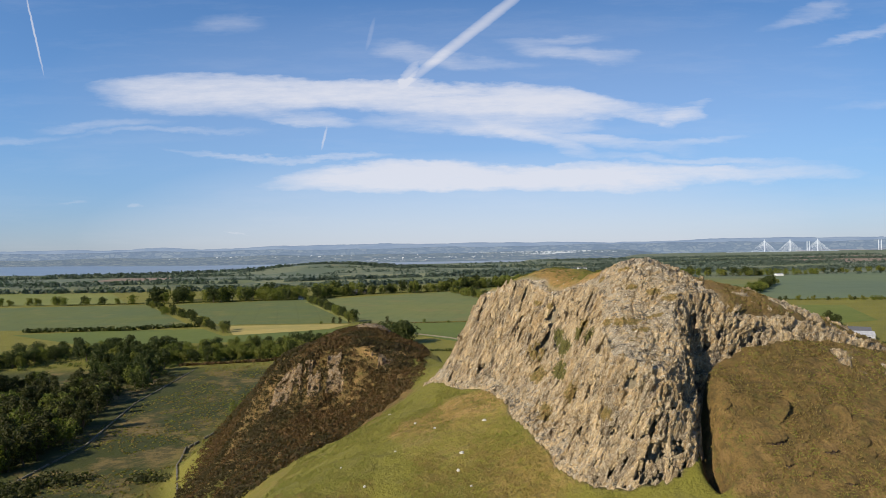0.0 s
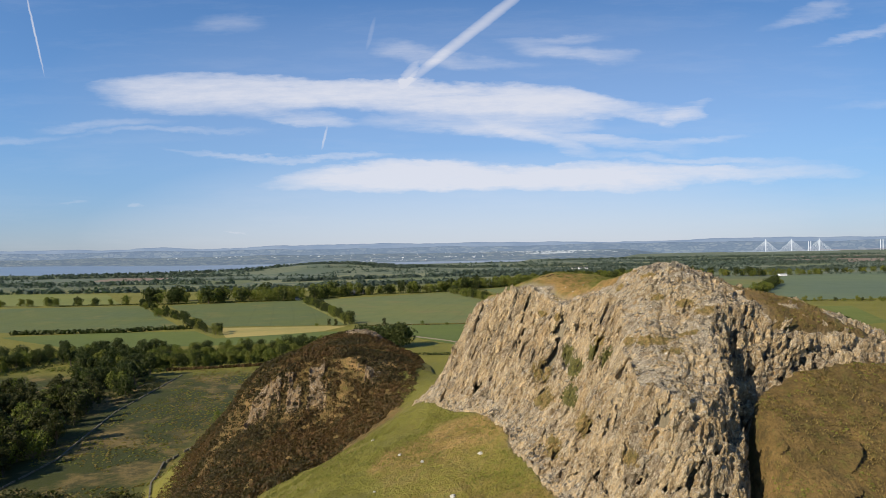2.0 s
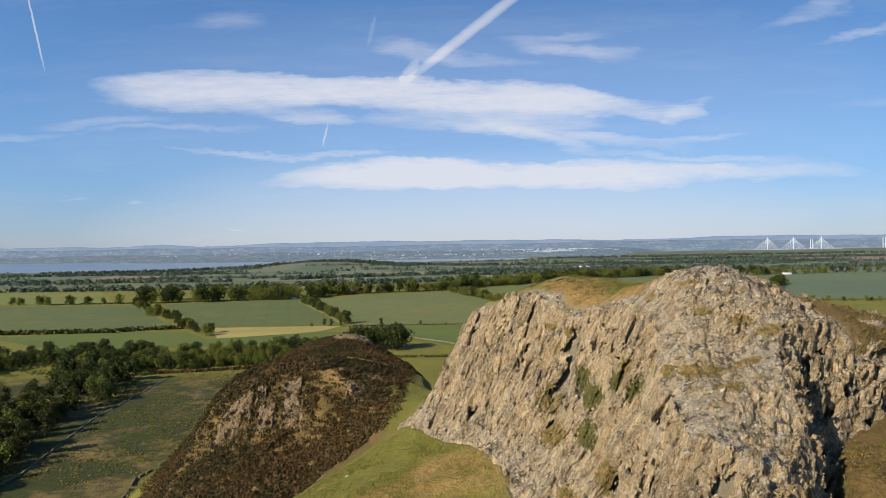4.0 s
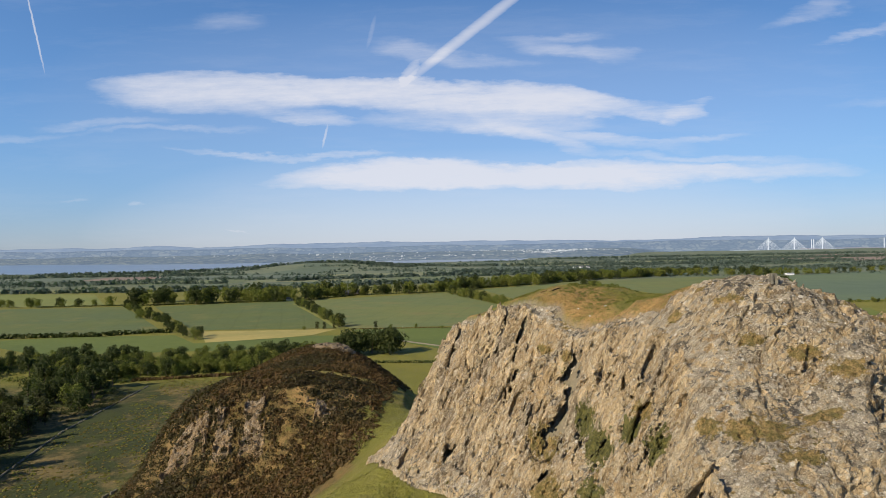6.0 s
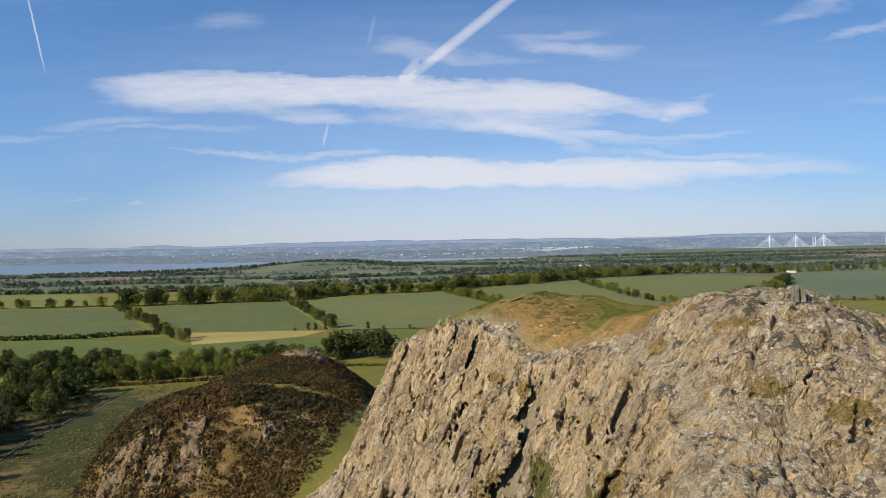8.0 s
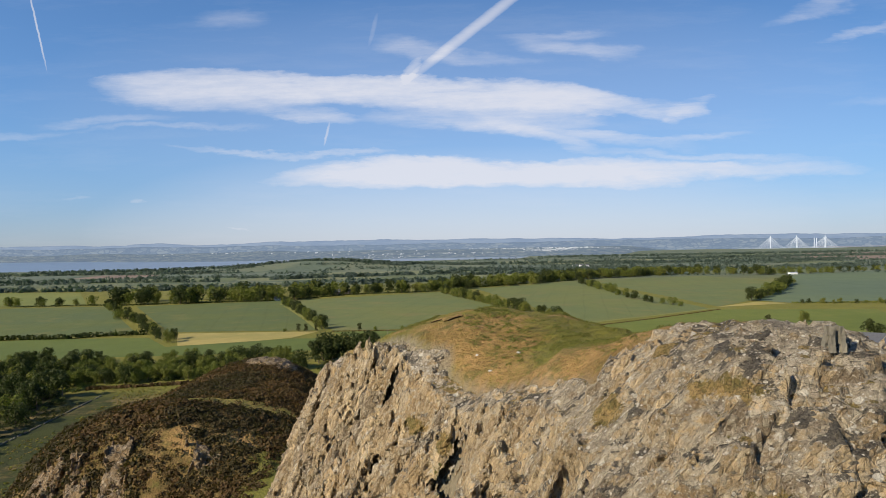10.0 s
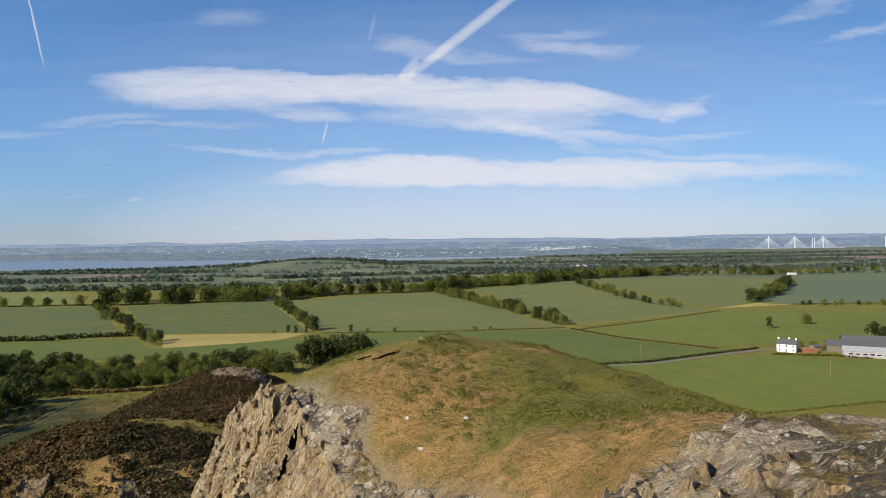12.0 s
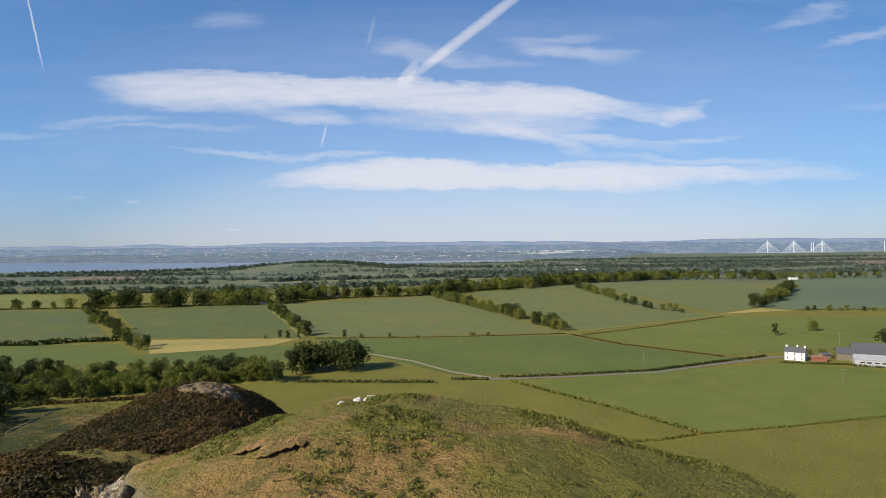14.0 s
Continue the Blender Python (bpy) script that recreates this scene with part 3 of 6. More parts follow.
FOOT = [(-4, 150), (-7, 138), (-4, 127), (2, 118), (6.5, 110), (9, 102), (9.6, 95), (11.5, 84), (14.8, 74.5), (17.5, 69), (21, 66.3), (26, 65.4), (30, 66.8),
        (32.8, 71), (34.2, 76.4), (37, 78.2), (43, 80.6), (51, 82.2), (60, 84), (70, 86), (80.5, 88.6), (400, 59), (401, 501), (-4, 501)]


def inside_distance(x, y, poly):
    """Distance to the polygon's edge, positive inside."""
    best, odd = np.full(np.shape(x), 1e9), np.zeros(np.shape(x), bool)
    for (ax, ay), (bx, by) in zip(poly, poly[1:] + poly[:1]):
        dx, dy = bx - ax, by - ay
        t = np.clip(((x - ax) * dx + (y - ay) * dy) / (dx * dx + dy * dy), 0, 1)
        best = np.minimum(best, (x - ax - t * dx) ** 2 + (y - ay - t * dy) ** 2)
        odd ^= ((ay > y) != (by > y)) & (x < dx * (y - ay) / (dy if dy else 1e-9) + ax)
    return np.where(odd, 1, -1) * np.sqrt(best)


def plain(x, y):
    """The farmland: level near the hill, falling gently to the firth, with one low wooded rise before the shore."""
    rise = 26.0 * np.exp(-((x + 430) / 330.0) ** 2 - ((y - 2330) / 170.0) ** 2)
    return -9.0 * np.clip((y - 900) / 1500.0, 0, 1) + np.where(rise > 0.3, rise, 0) - 5.0 * np.clip((y - shore(x)) / 80.0, 0, 1)


def shore(x):
    return 2420 + 650 * smooth(x, -1300, -150) + 50 * np.sin(x / 170.0) + 2000 * smooth(x, 330, 800)


def hill(x, y):
    """Height and rockiness of the hill."""
    wob = 1.6 * (fbm(x * 0.16, y * 0.16, 0.0 * x, 3, 5) - 0.5)
    top, foot = inside_distance(x + wob, y - wob, CREST), inside_distance(x - wob, y - wob, FOOT)
    low, up = LOWER(x, y), UPPER(x, y)
    # the gully east of the buttress
    t = np.clip((y - 66) / 14, 0, 1)
    low = low - 7.0 * np.exp(-((x - 32.2 - 1.6 * t) / 1.25) ** 2) * smooth(y, 62, 68) * (1 - smooth(y, 76, 82))
    rise = np.where(top >= 0, 1.0, np.where(foot <= 0, 0.0, foot / np.maximum(foot - top, 1e-6)))
    rise = 0.7 * rise + 0.3 * rise * rise * (3 - 2 * rise)
    rise = rise ** (1 + 1.0 * (1 - smooth(x, 20, 26)))
    z = low + (up - low) * rise
    band = smooth(foot, -0.5, 1.0) * (1 - smooth(top, 0.6, 2.4))
    band = band * (1 - 0.65 * smooth(x, 37, 42) * smooth(rise, 0.50, 0.72))
    band = band * (1 - 0.75 * smooth(x, 66, 84)) * (1 - smooth(y, 134, 143))
    knoll = 1 - smooth(np.hypot((x - 30) / 9.5, (y - 86) / 12.5), 0.8, 1.1)
    ridge = (1 - smooth(np.abs(y - 87.5 - 0.02 * (x - 40)), 1.5, 4.0)) * smooth(x, 34, 40) * (1 - smooth(x, 60, 72)) * 0.9 * smooth(fbm(x * 0.25, y * 0.25, 0 * x, 3, 35), 0.42, 0.52)
    knob = 0.6 * (1 - smooth(np.hypot((x - 17.4) / 2.6, (y - 111.6) / 2.6), 0.6, 1.1))
    spots = (1 - smooth(np.hypot((x - 59) / 6.0, (y - 78.5) / 3.2), 0.6, 1.1)) * smooth(fbm(x * 0.3, y * 0.3, 0 * x, 3, 31), 0.40, 0.52) * 0.85
    brow = 163.5 + 0.20 * (-x - 28) + 3.0 * (fbm(x * 0.12, 0 * x, 0 * x, 2, 45) - 0.5)
    crags = smooth(fbm(x * 0.45, y * 0.10, 0 * x, 3, 44), 0.44, 0.54) * (1 - smooth(np.abs(y - brow) / 5.5, 0.55, 1.0)) * smooth(x, -57, -51) * (1 - smooth(x, -20, -12))
    outcrop = (1 - smooth(np.hypot((x + 30) / 9.0, (y - 246) / 7.0), 0.6, 1.1))
    nose = 1 - smooth(np.hypot((x - 26) / 8.0, (y - 76) / 9.5), 0.8, 1.1)
    rock = np.maximum.reduce([band, knoll, nose, ridge, knob, spots])
    return z, rock, np.maximum(crags, outcrop), top, foot


def height(x, y):
    x, y = np.asarray(x, float), np.asarray(y, float)
    z = hill(x, y)[0]
    near = (x > -140) & (x < 260) & (y < 360) & (y > -200)
    fade = 1 - smooth(np.hypot((x - 40) / 200.0, (y - 130) / 215.0), 0.75, 1.0)
    z = np.where(near, np.maximum(z, 0) * fade, 0.0)
    return z + plain(x, y)


def grid_axis(*runs):
    """Coordinates from runs of (start, end, step)."""
    out = []
    for a, b, s in runs:
        out.extend(np.linspace(a, b, max(2, int(round((b - a) / s)) + 1))[:-1])
    return np.array(out + [runs[-1][1]])


def mesh_from(name, verts, faces, mat=None, shade=True):
    me = bpy.data.meshes.new(name)
    verts, faces = np.asarray(verts, np.float32), np.asarray(faces, np.int32)
    me.vertices.add(len(verts)), me.loops.add(faces.size), me.polygons.add(len(faces))
    me.vertices.foreach_set("co", verts.ravel())
    me.loops.foreach_set("vertex_index", faces.ravel())
    me.polygons.foreach_set("loop_start", np.arange(0, faces.size, faces.shape[1], dtype=np.int32))
    me.polygons.foreach_set("use_smooth", np.full(len(faces), shade))
    me.update(calc_edges=True)
    if mat:
        me.materials.append(mat)
    return me


def grid_faces(nx, ny):
    i, j = np.meshgrid(np.arange(nx - 1), np.arange(ny - 1), indexing="ij")
    a = (i * ny + j).ravel()
    return np.stack([a, a + ny, a + ny + 1, a + 1], 1)


# --- the ground, one sheet
gx = grid_axis((-6500, -2500, 500), (-2500, -1300, 150), (-1300, -240, 40), (-240, -112, 8), (-112, -60, 1.6), (-60, -14, 0.9), (-14, 76, 0.5), (76, 130, 1.5), (130, 260, 6), (260, 800, 45), (800, 2500, 150), (2500, 6500, 500))
gy = grid_axis((-3000, -200, 400), (-200, 20, 12), (20, 62, 1.5), (62, 146, 0.5), (146, 230, 1.0), (230, 330, 2.5), (330, 480, 10), (480, 900, 60), (900, 2100, 150), (2100, 3300, 30), (3300, 4700, 100))
GX, GY = np.meshgrid(gx, gy, indexing="ij")
GZ = height(GX, GY)
_, ROCKY, CRAGS, TOPD, FOOTD = hill(GX, GY)
onhill = smooth(GZ, 4, 14)
hump = (fbm(GX * 0.35, GY * 0.35, 0 * GX, 4, 3) - 0.5) * 0.9 + (fbm(GX * 1.1, GY * 1.1, 0 * GX, 3, 8) - 0.5) * 0.35
steep = smooth(GX, 34, 40) * (1 - smooth(GY, 80, 86)) * smooth(FOOTD, -26, -2)
terrace = (np.abs(fbm(GX * 0.12, GY * 0.30, 0 * GX, 3, 71) - 0.5) < 0.02) * -0.5
GZ = GZ + onhill * (hump * np.clip(1 - ROCKY, 0.15, 1) + steep * terrace)
slope_x, slope_y = np.gradient(GZ, gx, gy)
GZ = GZ - smooth(ROCKY, 0.42, 0.90) * (0.55 + 2.2 * np.minimum(np.sqrt(1 + slope_x**2 + slope_y**2) - 1, 5.0))      # under the rock
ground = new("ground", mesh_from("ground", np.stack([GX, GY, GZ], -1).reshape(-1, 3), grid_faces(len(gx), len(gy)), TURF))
tagged(ground, "rough hill turf running down into green farmland", "ground", kind="structure")

# what grows where on it
domed = smooth(TOPD, -1, 3) * (1 - smooth(np.hypot((GX - 25) / 40.0, (GY - 112) / 34.0), 0.6, 1.25))
apron = smooth(GX - 0.35 * (88 - GY), -16, 10) * (1 - smooth(GY, 78, 98)) * 0.38
stray = (fbm(GX * 0.07, GY * 0.07, 0 * GX, 4, 47) - 0.5) * 34
below = smooth(66 - GY, 0, 18)
east = smooth(GX + stray * below, 30, 32.5 + 16 * below) * (1 - smooth(TOPD, -2, 1)) * smooth(GY + stray, 26, 56) * onhill
knollheath = (1 - smooth(np.hypot((GX + 34) / 52.0, (GY - 195) / 75.0), 0.75, 1.0)) * smooth(GY, 122, 140) * (1 - smooth(TOPD, -14, -6)) * smooth(GZ, 1, 8)
ridgeside = smooth(GX, 33, 37) * (1 - smooth(GY, 90, 100)) * smooth(GY, 78, 84) * onhill * (1 - smooth(GX, 78, 95))
patch = smooth(fbm(GX * 0.05, GY * 0.05, 0 * GX, 3, 12), 0.40, 0.60)
cover = np.zeros((*GX.shape, 4), np.float32)
lush = smooth(fbm(GX * 0.085, GY * 0.11, 0 * GX, 4, 15), 0.47, 0.56) * smooth(np.hypot(GX - 17, GY - 108), 6, 13)
swale = 1 - smooth(np.hypot((GX - 31) / 8.5, (GY - 107) / 7.5), 0.55, 1.1)
sunny = (1 - 0.75 * smooth(GX, 27, 38)) * (1 - 0.6 * lush) * (1 - 0.75 * swale)
cover[..., 0] = np.clip(domed * (0.72 + 0.3 * patch) * sunny + 0.35 * apron + 0.9 * ridgeside + 0.25 * smooth(GX, -40, -10) * (1 - smooth(GY, 100, 125)) * patch + 0.35 * east * patch + (0.4 * onhill * patch) * (1 - smooth(GX, 60, 110)) * (0.3 + 0.7 * smooth(GY, 90, 110)), 0, 1)
cover[..., 0] *= 1 - 0.9 * knollheath
shelf = 1 - smooth(np.hypot((GX + 22) / 16.0, (GY - 190.5) / 5.5), 0.7, 1.1)
straw = (1 - smooth(np.hypot((GX + 18) / 11.0, (GY - 169) / 6.0), 0.5, 1.1)) * smooth(fbm(GX * 0.2, GY * 0.2, 0 * GX, 3, 55), 0.40, 0.52)
cover[..., 0] = np.maximum(cover[..., 0], straw) * (1 - shelf) + 0.45 * shelf
cover[..., 1] = np.clip(0.72 * east + knollheath * (1 - shelf) * (1 - 0.8 * straw) + 0.55 * ridgeside * (1 - east), 0, 1)
cover[..., 2] = np.clip(0.12 * CRAGS + 0.8 * smooth(ROCKY, 0.3, 0.7), 0, 1)
cover[..., 3] = 1
rough = (1 - smooth(GX, -112, -92)) * (1 - smooth(GY, 395, 430)) * smooth(GX, -420, -330) + 0.8 * knollheath * (1 - shelf) * (1 - straw) + 0.5 * (1 - smooth(GX, -60, -40)) * (1 - smooth(GY, 120, 150))
# no plant cover: how much haze is painted in, rising with distance
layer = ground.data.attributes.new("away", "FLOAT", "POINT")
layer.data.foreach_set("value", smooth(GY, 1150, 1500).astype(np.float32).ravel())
layer = ground.data.attributes.new("rough", "FLOAT", "POINT")
layer.data.foreach_set("value", np.clip(rough, 0, 1).astype(np.float32).ravel())
layer = ground.data.color_attributes.new("cover", "FLOAT_COLOR", "POINT")
layer.data.foreach_set("color", cover.ravel())


def sheet_z(x, y):
    """Height of the sheet itself at many points."""
    x, y = np.asarray(x, float), np.asarray(y, float)
    i = np.clip(np.searchsorted(gx, x) - 1, 0, len(gx) - 2)
    j = np.clip(np.searchsorted(gy, y) - 1, 0, len(gy) - 2)
    a, b = (x - gx[i]) / (gx[i + 1] - gx[i]), (y - gy[j]) / (gy[j + 1] - gy[j])
    return (1 - a) * ((1 - b) * GZ[i, j] + b * GZ[i, j + 1]) + a * ((1 - b) * GZ[i + 1, j] + b * GZ[i + 1, j + 1])


def ground_z(x, y):
    return float(sheet_z(x, y))


# --- the crag, carved out of a density
def blocks(x, y, z, seed):
    """For the cell a point lies in: a random height, how far the next cell is, and the lie of its tilted face."""
    i0, j0, k0 = np.floor(x - 0.5), np.floor(y - 0.5), np.floor(z - 0.5)
    f1, f2, pick, lie = (np.full(x.shape, v, np.float32) for v in (9, 9, 0, 0))
    for a in (0, 1):
        for b in (0, 1):
            for c in (0, 1):
                i, j, k = i0 + a, j0 + b, k0 + c
                ra, rb, rc = hash3(i, j, k, seed), hash3(i, j, k, seed + 1), hash3(i, j, k, seed + 2)
                dx, dy, dz = x - i - 0.2 - 0.6 * ra, y - j - 0.2 - 0.6 * rb, z - k - 0.2 - 0.6 * rc
                d = dx * dx + dy * dy + dz * dz
                near = d < f1
                f2 = np.where(near, f1, np.minimum(f2, d))
                pick = np.where(near, (ra * 7.3 + rb * 3.1) % 1, pick)
                lie = np.where(near, dx * ((rb * 5.7 + rc) % 1 - 0.5) * 2 + dy * ((rc * 9.1 + ra) % 1 - 0.5) * 2 + dz * ((ra * 4.3 + rc) % 1 - 0.5) * 2, lie)
                f1 = np.where(near, d, f1)
    return pick, np.sqrt(f2) - np.sqrt(f1), lie


def rock_relief(x, y, z):
    """How far the rock stands out from its mean face: tilted slabs, ribs and open joints."""
    x, y, z = (np.asarray(v, np.float32) for v in (x, y, z))
    u, w = x - 0.32 * (z - 60), y + 0.18 * (z - 60)
    ribs = 1 - np.abs(2 * vnoise(u * 0.5, w * 0.5, z * 0.08, 21) - 1)
    buttress = np.exp(-(((x - 25) / 8.0) ** 2 + ((y - 76) / 11.0) ** 2))
    knoll = np.exp(-(((x - 29) / 8.0) ** 2 + ((y - 91) / 8.0) ** 2))
    amp = 1 - 0.5 * buttress - 0.5 * knoll
    rim = np.exp(-(((x - 17.5) / 4.5) ** 2 + ((y - 110.5) / 6.0) ** 2)) * smooth(z, 66, 70)
    amp = amp * (1 - 0.55 * rim)
    east_cols = smooth(x, 33, 37) * smooth(z, 61, 64)
    p1, e1, t1 = blocks(u * 0.42, w * 0.42, z * 0.15, 101)
    p2, e2, t2 = blocks(u * 1.05, w * 1.05, z * 0.36, 131)
    p3, e3, t3 = blocks(u * 2.2, w * 2.2, z * 0.95, 151)
    shaken = fbm(x * 1.1, y * 1.1, z * 1.1, 3, 63) - 0.5
    d = amp * (0.45 * (ribs - 0.62) + 0.75 * (p1 - 0.5) + 0.95 * t1)
    d = d + (0.55 + 0.60 * east_cols - 0.12 * knoll) * (0.85 * (p2 - 0.5) + 1.0 * t2) - 0.6 * east_cols * np.exp(-((e2 / 0.09) ** 2))
    return np.tanh(d) * (1 - 0.3 * rim) + 0.22 * (p3 - 0.5) + 0.40 * t3 + 0.06 * shaken


def carve(x0, x1, y0, y1, z0, z1, cell, kind=1):
    """Vertices and quads of the rock's surface (naive surface nets)."""
    xs, ys, zs = (np.arange(a, b, cell, dtype=np.float32) for a, b in ((x0, x1), (y0, y1), (z0, z1)))
    X, Y = np.meshgrid(xs, ys, indexing="ij")
    found = hill(X.astype(float), Y.astype(float))
    h, rock = found[0], found[kind]
    rock = np.clip(rock + 0.35 * (fbm(X * 0.4, Y * 0.4, 0 * X, 3, 91) - 0.5) * (rock > 0.02), 0, 1)
    base = (h + (1.4 * (rock - 0.55) - 0.55 * smooth(rock, 0.6, 1.0) if kind == 1 else 2.0 * (rock - 0.5))).astype(np.float32)
    if kind == 1:          # the western brink lies a little below the turf
        base = (base - 0.45 * smooth(Y, 98, 106) * np.exp(-((found[3] - 0.8) / 2.2) ** 2)).astype(np.float32)
    sx, sy = np.gradient(base, cell)
    k = 1 / np.sqrt(1 + sx * sx + sy * sy)
    D = (zs[None, None, :] - base[:, :, None]) * k[:, :, None]
    near = (np.abs(D) < 2.4) & (rock > 0.05)[:, :, None]
    i, j, l = np.nonzero(near)
    calm = 1 - (0.40 * np.exp(-((found[3] - 0.3) / 1.5) ** 2) if kind == 1 else 0.0 * rock)      # the brink is worn down
    D[i, j, l] -= rock_relief(xs[i], ys[j], zs[l]) * calm[i, j] * smooth(rock[i, j], 0.15, 0.8) * (0.32 + 0.93 * (1 - k[i, j]) ** 0.6)
    solid = D < 0
    cnt = np.zeros(tuple(n - 1 for n in D.shape), np.int8)
    for a in (0, 1):
        for b in (0, 1):
            for c in (0, 1):
                cnt += solid[a:D.shape[0] - 1 + a, b:D.shape[1] - 1 + b, c:D.shape[2] - 1 + c]
    ci, cj, ck = np.nonzero((cnt > 0) & (cnt < 8))
    index = np.full(cnt.shape, -1, np.int32)
    index[ci, cj, ck] = np.arange(len(ci))
    corner = {(a, b, c): D[ci + a, cj + b, ck + c] for a in (0, 1) for b in (0, 1) for c in (0, 1)}
    total, hits = np.zeros((len(ci), 3), np.float32), np.zeros(len(ci), np.float32)
    for axis in range(3):
        for a in (0, 1):
            for b in (0, 1):
                p, q = [a, b], [a, b]
                p.insert(axis, 0), q.insert(axis, 1)
                v0, v1 = corner[tuple(p)], corner[tuple(q)]
                cross = (v0 < 0) != (v1 < 0)
                t = np.where(cross, v0 / np.where(cross, v0 - v1, 1), 0)
                at = np.tile(np.array(p, np.float32), (len(ci), 1))
                at[:, axis] = t
                total += at * cross[:, None]
                hits += cross
    verts = (np.stack([ci, cj, ck], 1) + total / hits[:, None]) * cell + np.array([x0, y0, z0], np.float32)
    quads = []
    for axis in range(3):
        lo, hi = [slice(None)] * 3, [slice(None)] * 3
        lo[axis], hi[axis] = slice(0, -1), slice(1, None)
        change = solid[tuple(lo)] != solid[tuple(hi)]
        e = np.nonzero(change)
        up = solid[tuple(lo)][e]
        o1, o2 = (axis + 1) % 3, (axis + 2) % 3
        ok = np.ones(len(e[0]), bool)
        for o in (o1, o2):
            ok &= (e[o] > 0) & (e[o] < cnt.shape[o])
        ok &= e[axis] < cnt.shape[axis]
        e, up = tuple(v[ok] for v in e), up[ok]
        ring = []
        for da, db in ((0, 0), (-1, 0), (-1, -1), (0, -1)):
            at = list(e)
            at[o1], at[o2] = at[o1] + da, at[o2] + db
            ring.append(index[tuple(at)])
        q = np.stack(ring, 1)
        q[~up] = q[~up][:, ::-1]
        quads.append(q)
    return verts, np.concatenate(quads)


def part(name, data, parent, label=""):
    ob = new(name, data)
    ob.parent = parent
    return tagged(ob, label)


# turf on the rock: middle (x, y, z) and half widths along, across and up
TURF_POCKETS = [(24.9, 78.6, 68.8, 3.6, 1.5, 1.0), (22.6, 80.6, 68.2, 1.2, 1.5, 0.8), (28.3, 85.2, 73.2, 2.4, 1.0, 0.7), (30.4, 83.2, 72.6, 1.6, 1.0, 0.7), (32.3, 81.4, 71.9, 1.6, 1.2, 0.8),
                (26.4, 76.2, 67.8, 2.2, 0.8, 0.6), (29.3, 79.2, 69.3, 2.4, 0.9, 0.8), (21.6, 90.2, 66.8, 1.3, 1.7, 1.3), (18.5, 106.4, 68.4, 0.9, 1.3, 0.8), (16.0, 104.5, 60.0, 2.4, 4.5, 2.2),
                (14.9, 99, 57.3, 2.0, 4.0, 2.4), (14.2, 88, 53.5, 1.8, 3.5, 2.0), (17.8, 85, 57.2, 1.5, 3.0, 2.2), (19.7, 71.2, 57.4, 1.2, 1.2, 1.2), (27.2, 93.1, 76.2, 0.9, 0.9, 0.5),
                (27.9, 88.1, 75.9, 1.0, 0.9, 0.5), (24.9, 92.6, 74.0, 0.8, 1.3, 0.9), (16.8, 109.6, 68.6, 1.2, 1.2, 0.7), (27.1, 89.2, 75.6, 0.7, 0.7, 0.4)]
RANK_POCKETS = [(19.2, 95.6, 62.2, 1.9, 3.6, 2.6), (18.9, 99.5, 63.4, 1.2, 2.4, 2.6), (21.2, 86.2, 65.4, 1.2, 2.0, 2.5), (20.6, 90.8, 65.2, 1.3, 2.0, 1.6), (18.3, 105.8, 66.6, 0.8, 1.2, 1.0), (17.6, 92, 59.0, 1.8, 3.4, 2.6)]


def pocket_cover(p, pockets):
    """1 in the middle of a pocket, 0 outside them all."""
    out = np.zeros(len(p), np.float32)
    for x, y, z, rx, ry, rz in pockets:
        d = np.sqrt(((p[:, 0] - x) / rx) ** 2 + ((p[:, 1] - y) / ry) ** 2 + ((p[:, 2] - z) / rz) ** 2)
        out = np.maximum(out, 1.1 - 0.75 * d)
    return out.clip(0, 1).astype(np.float32)


def build_crag():
    verts, quads = carve(-9, 76, 63.5, 144, 43, 80, CELL)
    hz = height(verts[:, 0], verts[:, 1])
    keep = (verts[quads, 2] > hz[quads] - 0.9).any(1)
    quads = quads[keep]
    mid = verts[quads].mean(1)
    up = np.cross(verts[quads[:, 2]] - verts[quads[:, 0]], verts[quads[:, 3]] - verts[quads[:, 1]])
    up = up[:, 2] / np.maximum(np.linalg.norm(up, axis=1), 1e-6)
    LEDGES.append(mid[(up > 0.72) & (mid[:, 1] > 66) & (mid[:, 2] > 52)])
    crag = tagged(new("crag"), "weathered grey and ochre basalt crag with fissured columns", "rock crag")
    nose = (mid[:, 0] > 8) & (mid[:, 0] < 33.4) & (mid[:, 1] < 80)
    summit = ~nose & (mid[:, 1] < 98.5) & (mid[:, 0] > 20) & (mid[:, 0] < 36)
    ribs = ~nose & ~summit & (mid[:, 0] >= 33)
    west = ~nose & ~summit & ~ribs
    for name, pick, label in (("buttress", nose, "broad pale lichened rock buttress"), ("summit_knoll", summit, "grey fissured rock knoll with lichen"),
                              ("east_ribs", ribs, "row of short dark rock columns"), ("west_face", west, "steep ochre-grey ribbed cliff face")):
        used, inv = np.unique(quads[pick], return_inverse=True)
        me = mesh_from(name, verts[used], inv.reshape(-1, 4), ROCK, False)
        me.polygons.foreach_set("use_smooth", up[pick] > 0.62)       # worn tops, sharp sides
        for layer_name, pockets in (("turf", TURF_POCKETS), ("rank", RANK_POCKETS)):
            me.attributes.new(layer_name, "FLOAT", "POINT").data.foreach_set("value", pocket_cover(verts[used], pockets))
        part(name, me, crag, label)
    return crag


CELL = 0.16
LEDGES = []
build_crag()


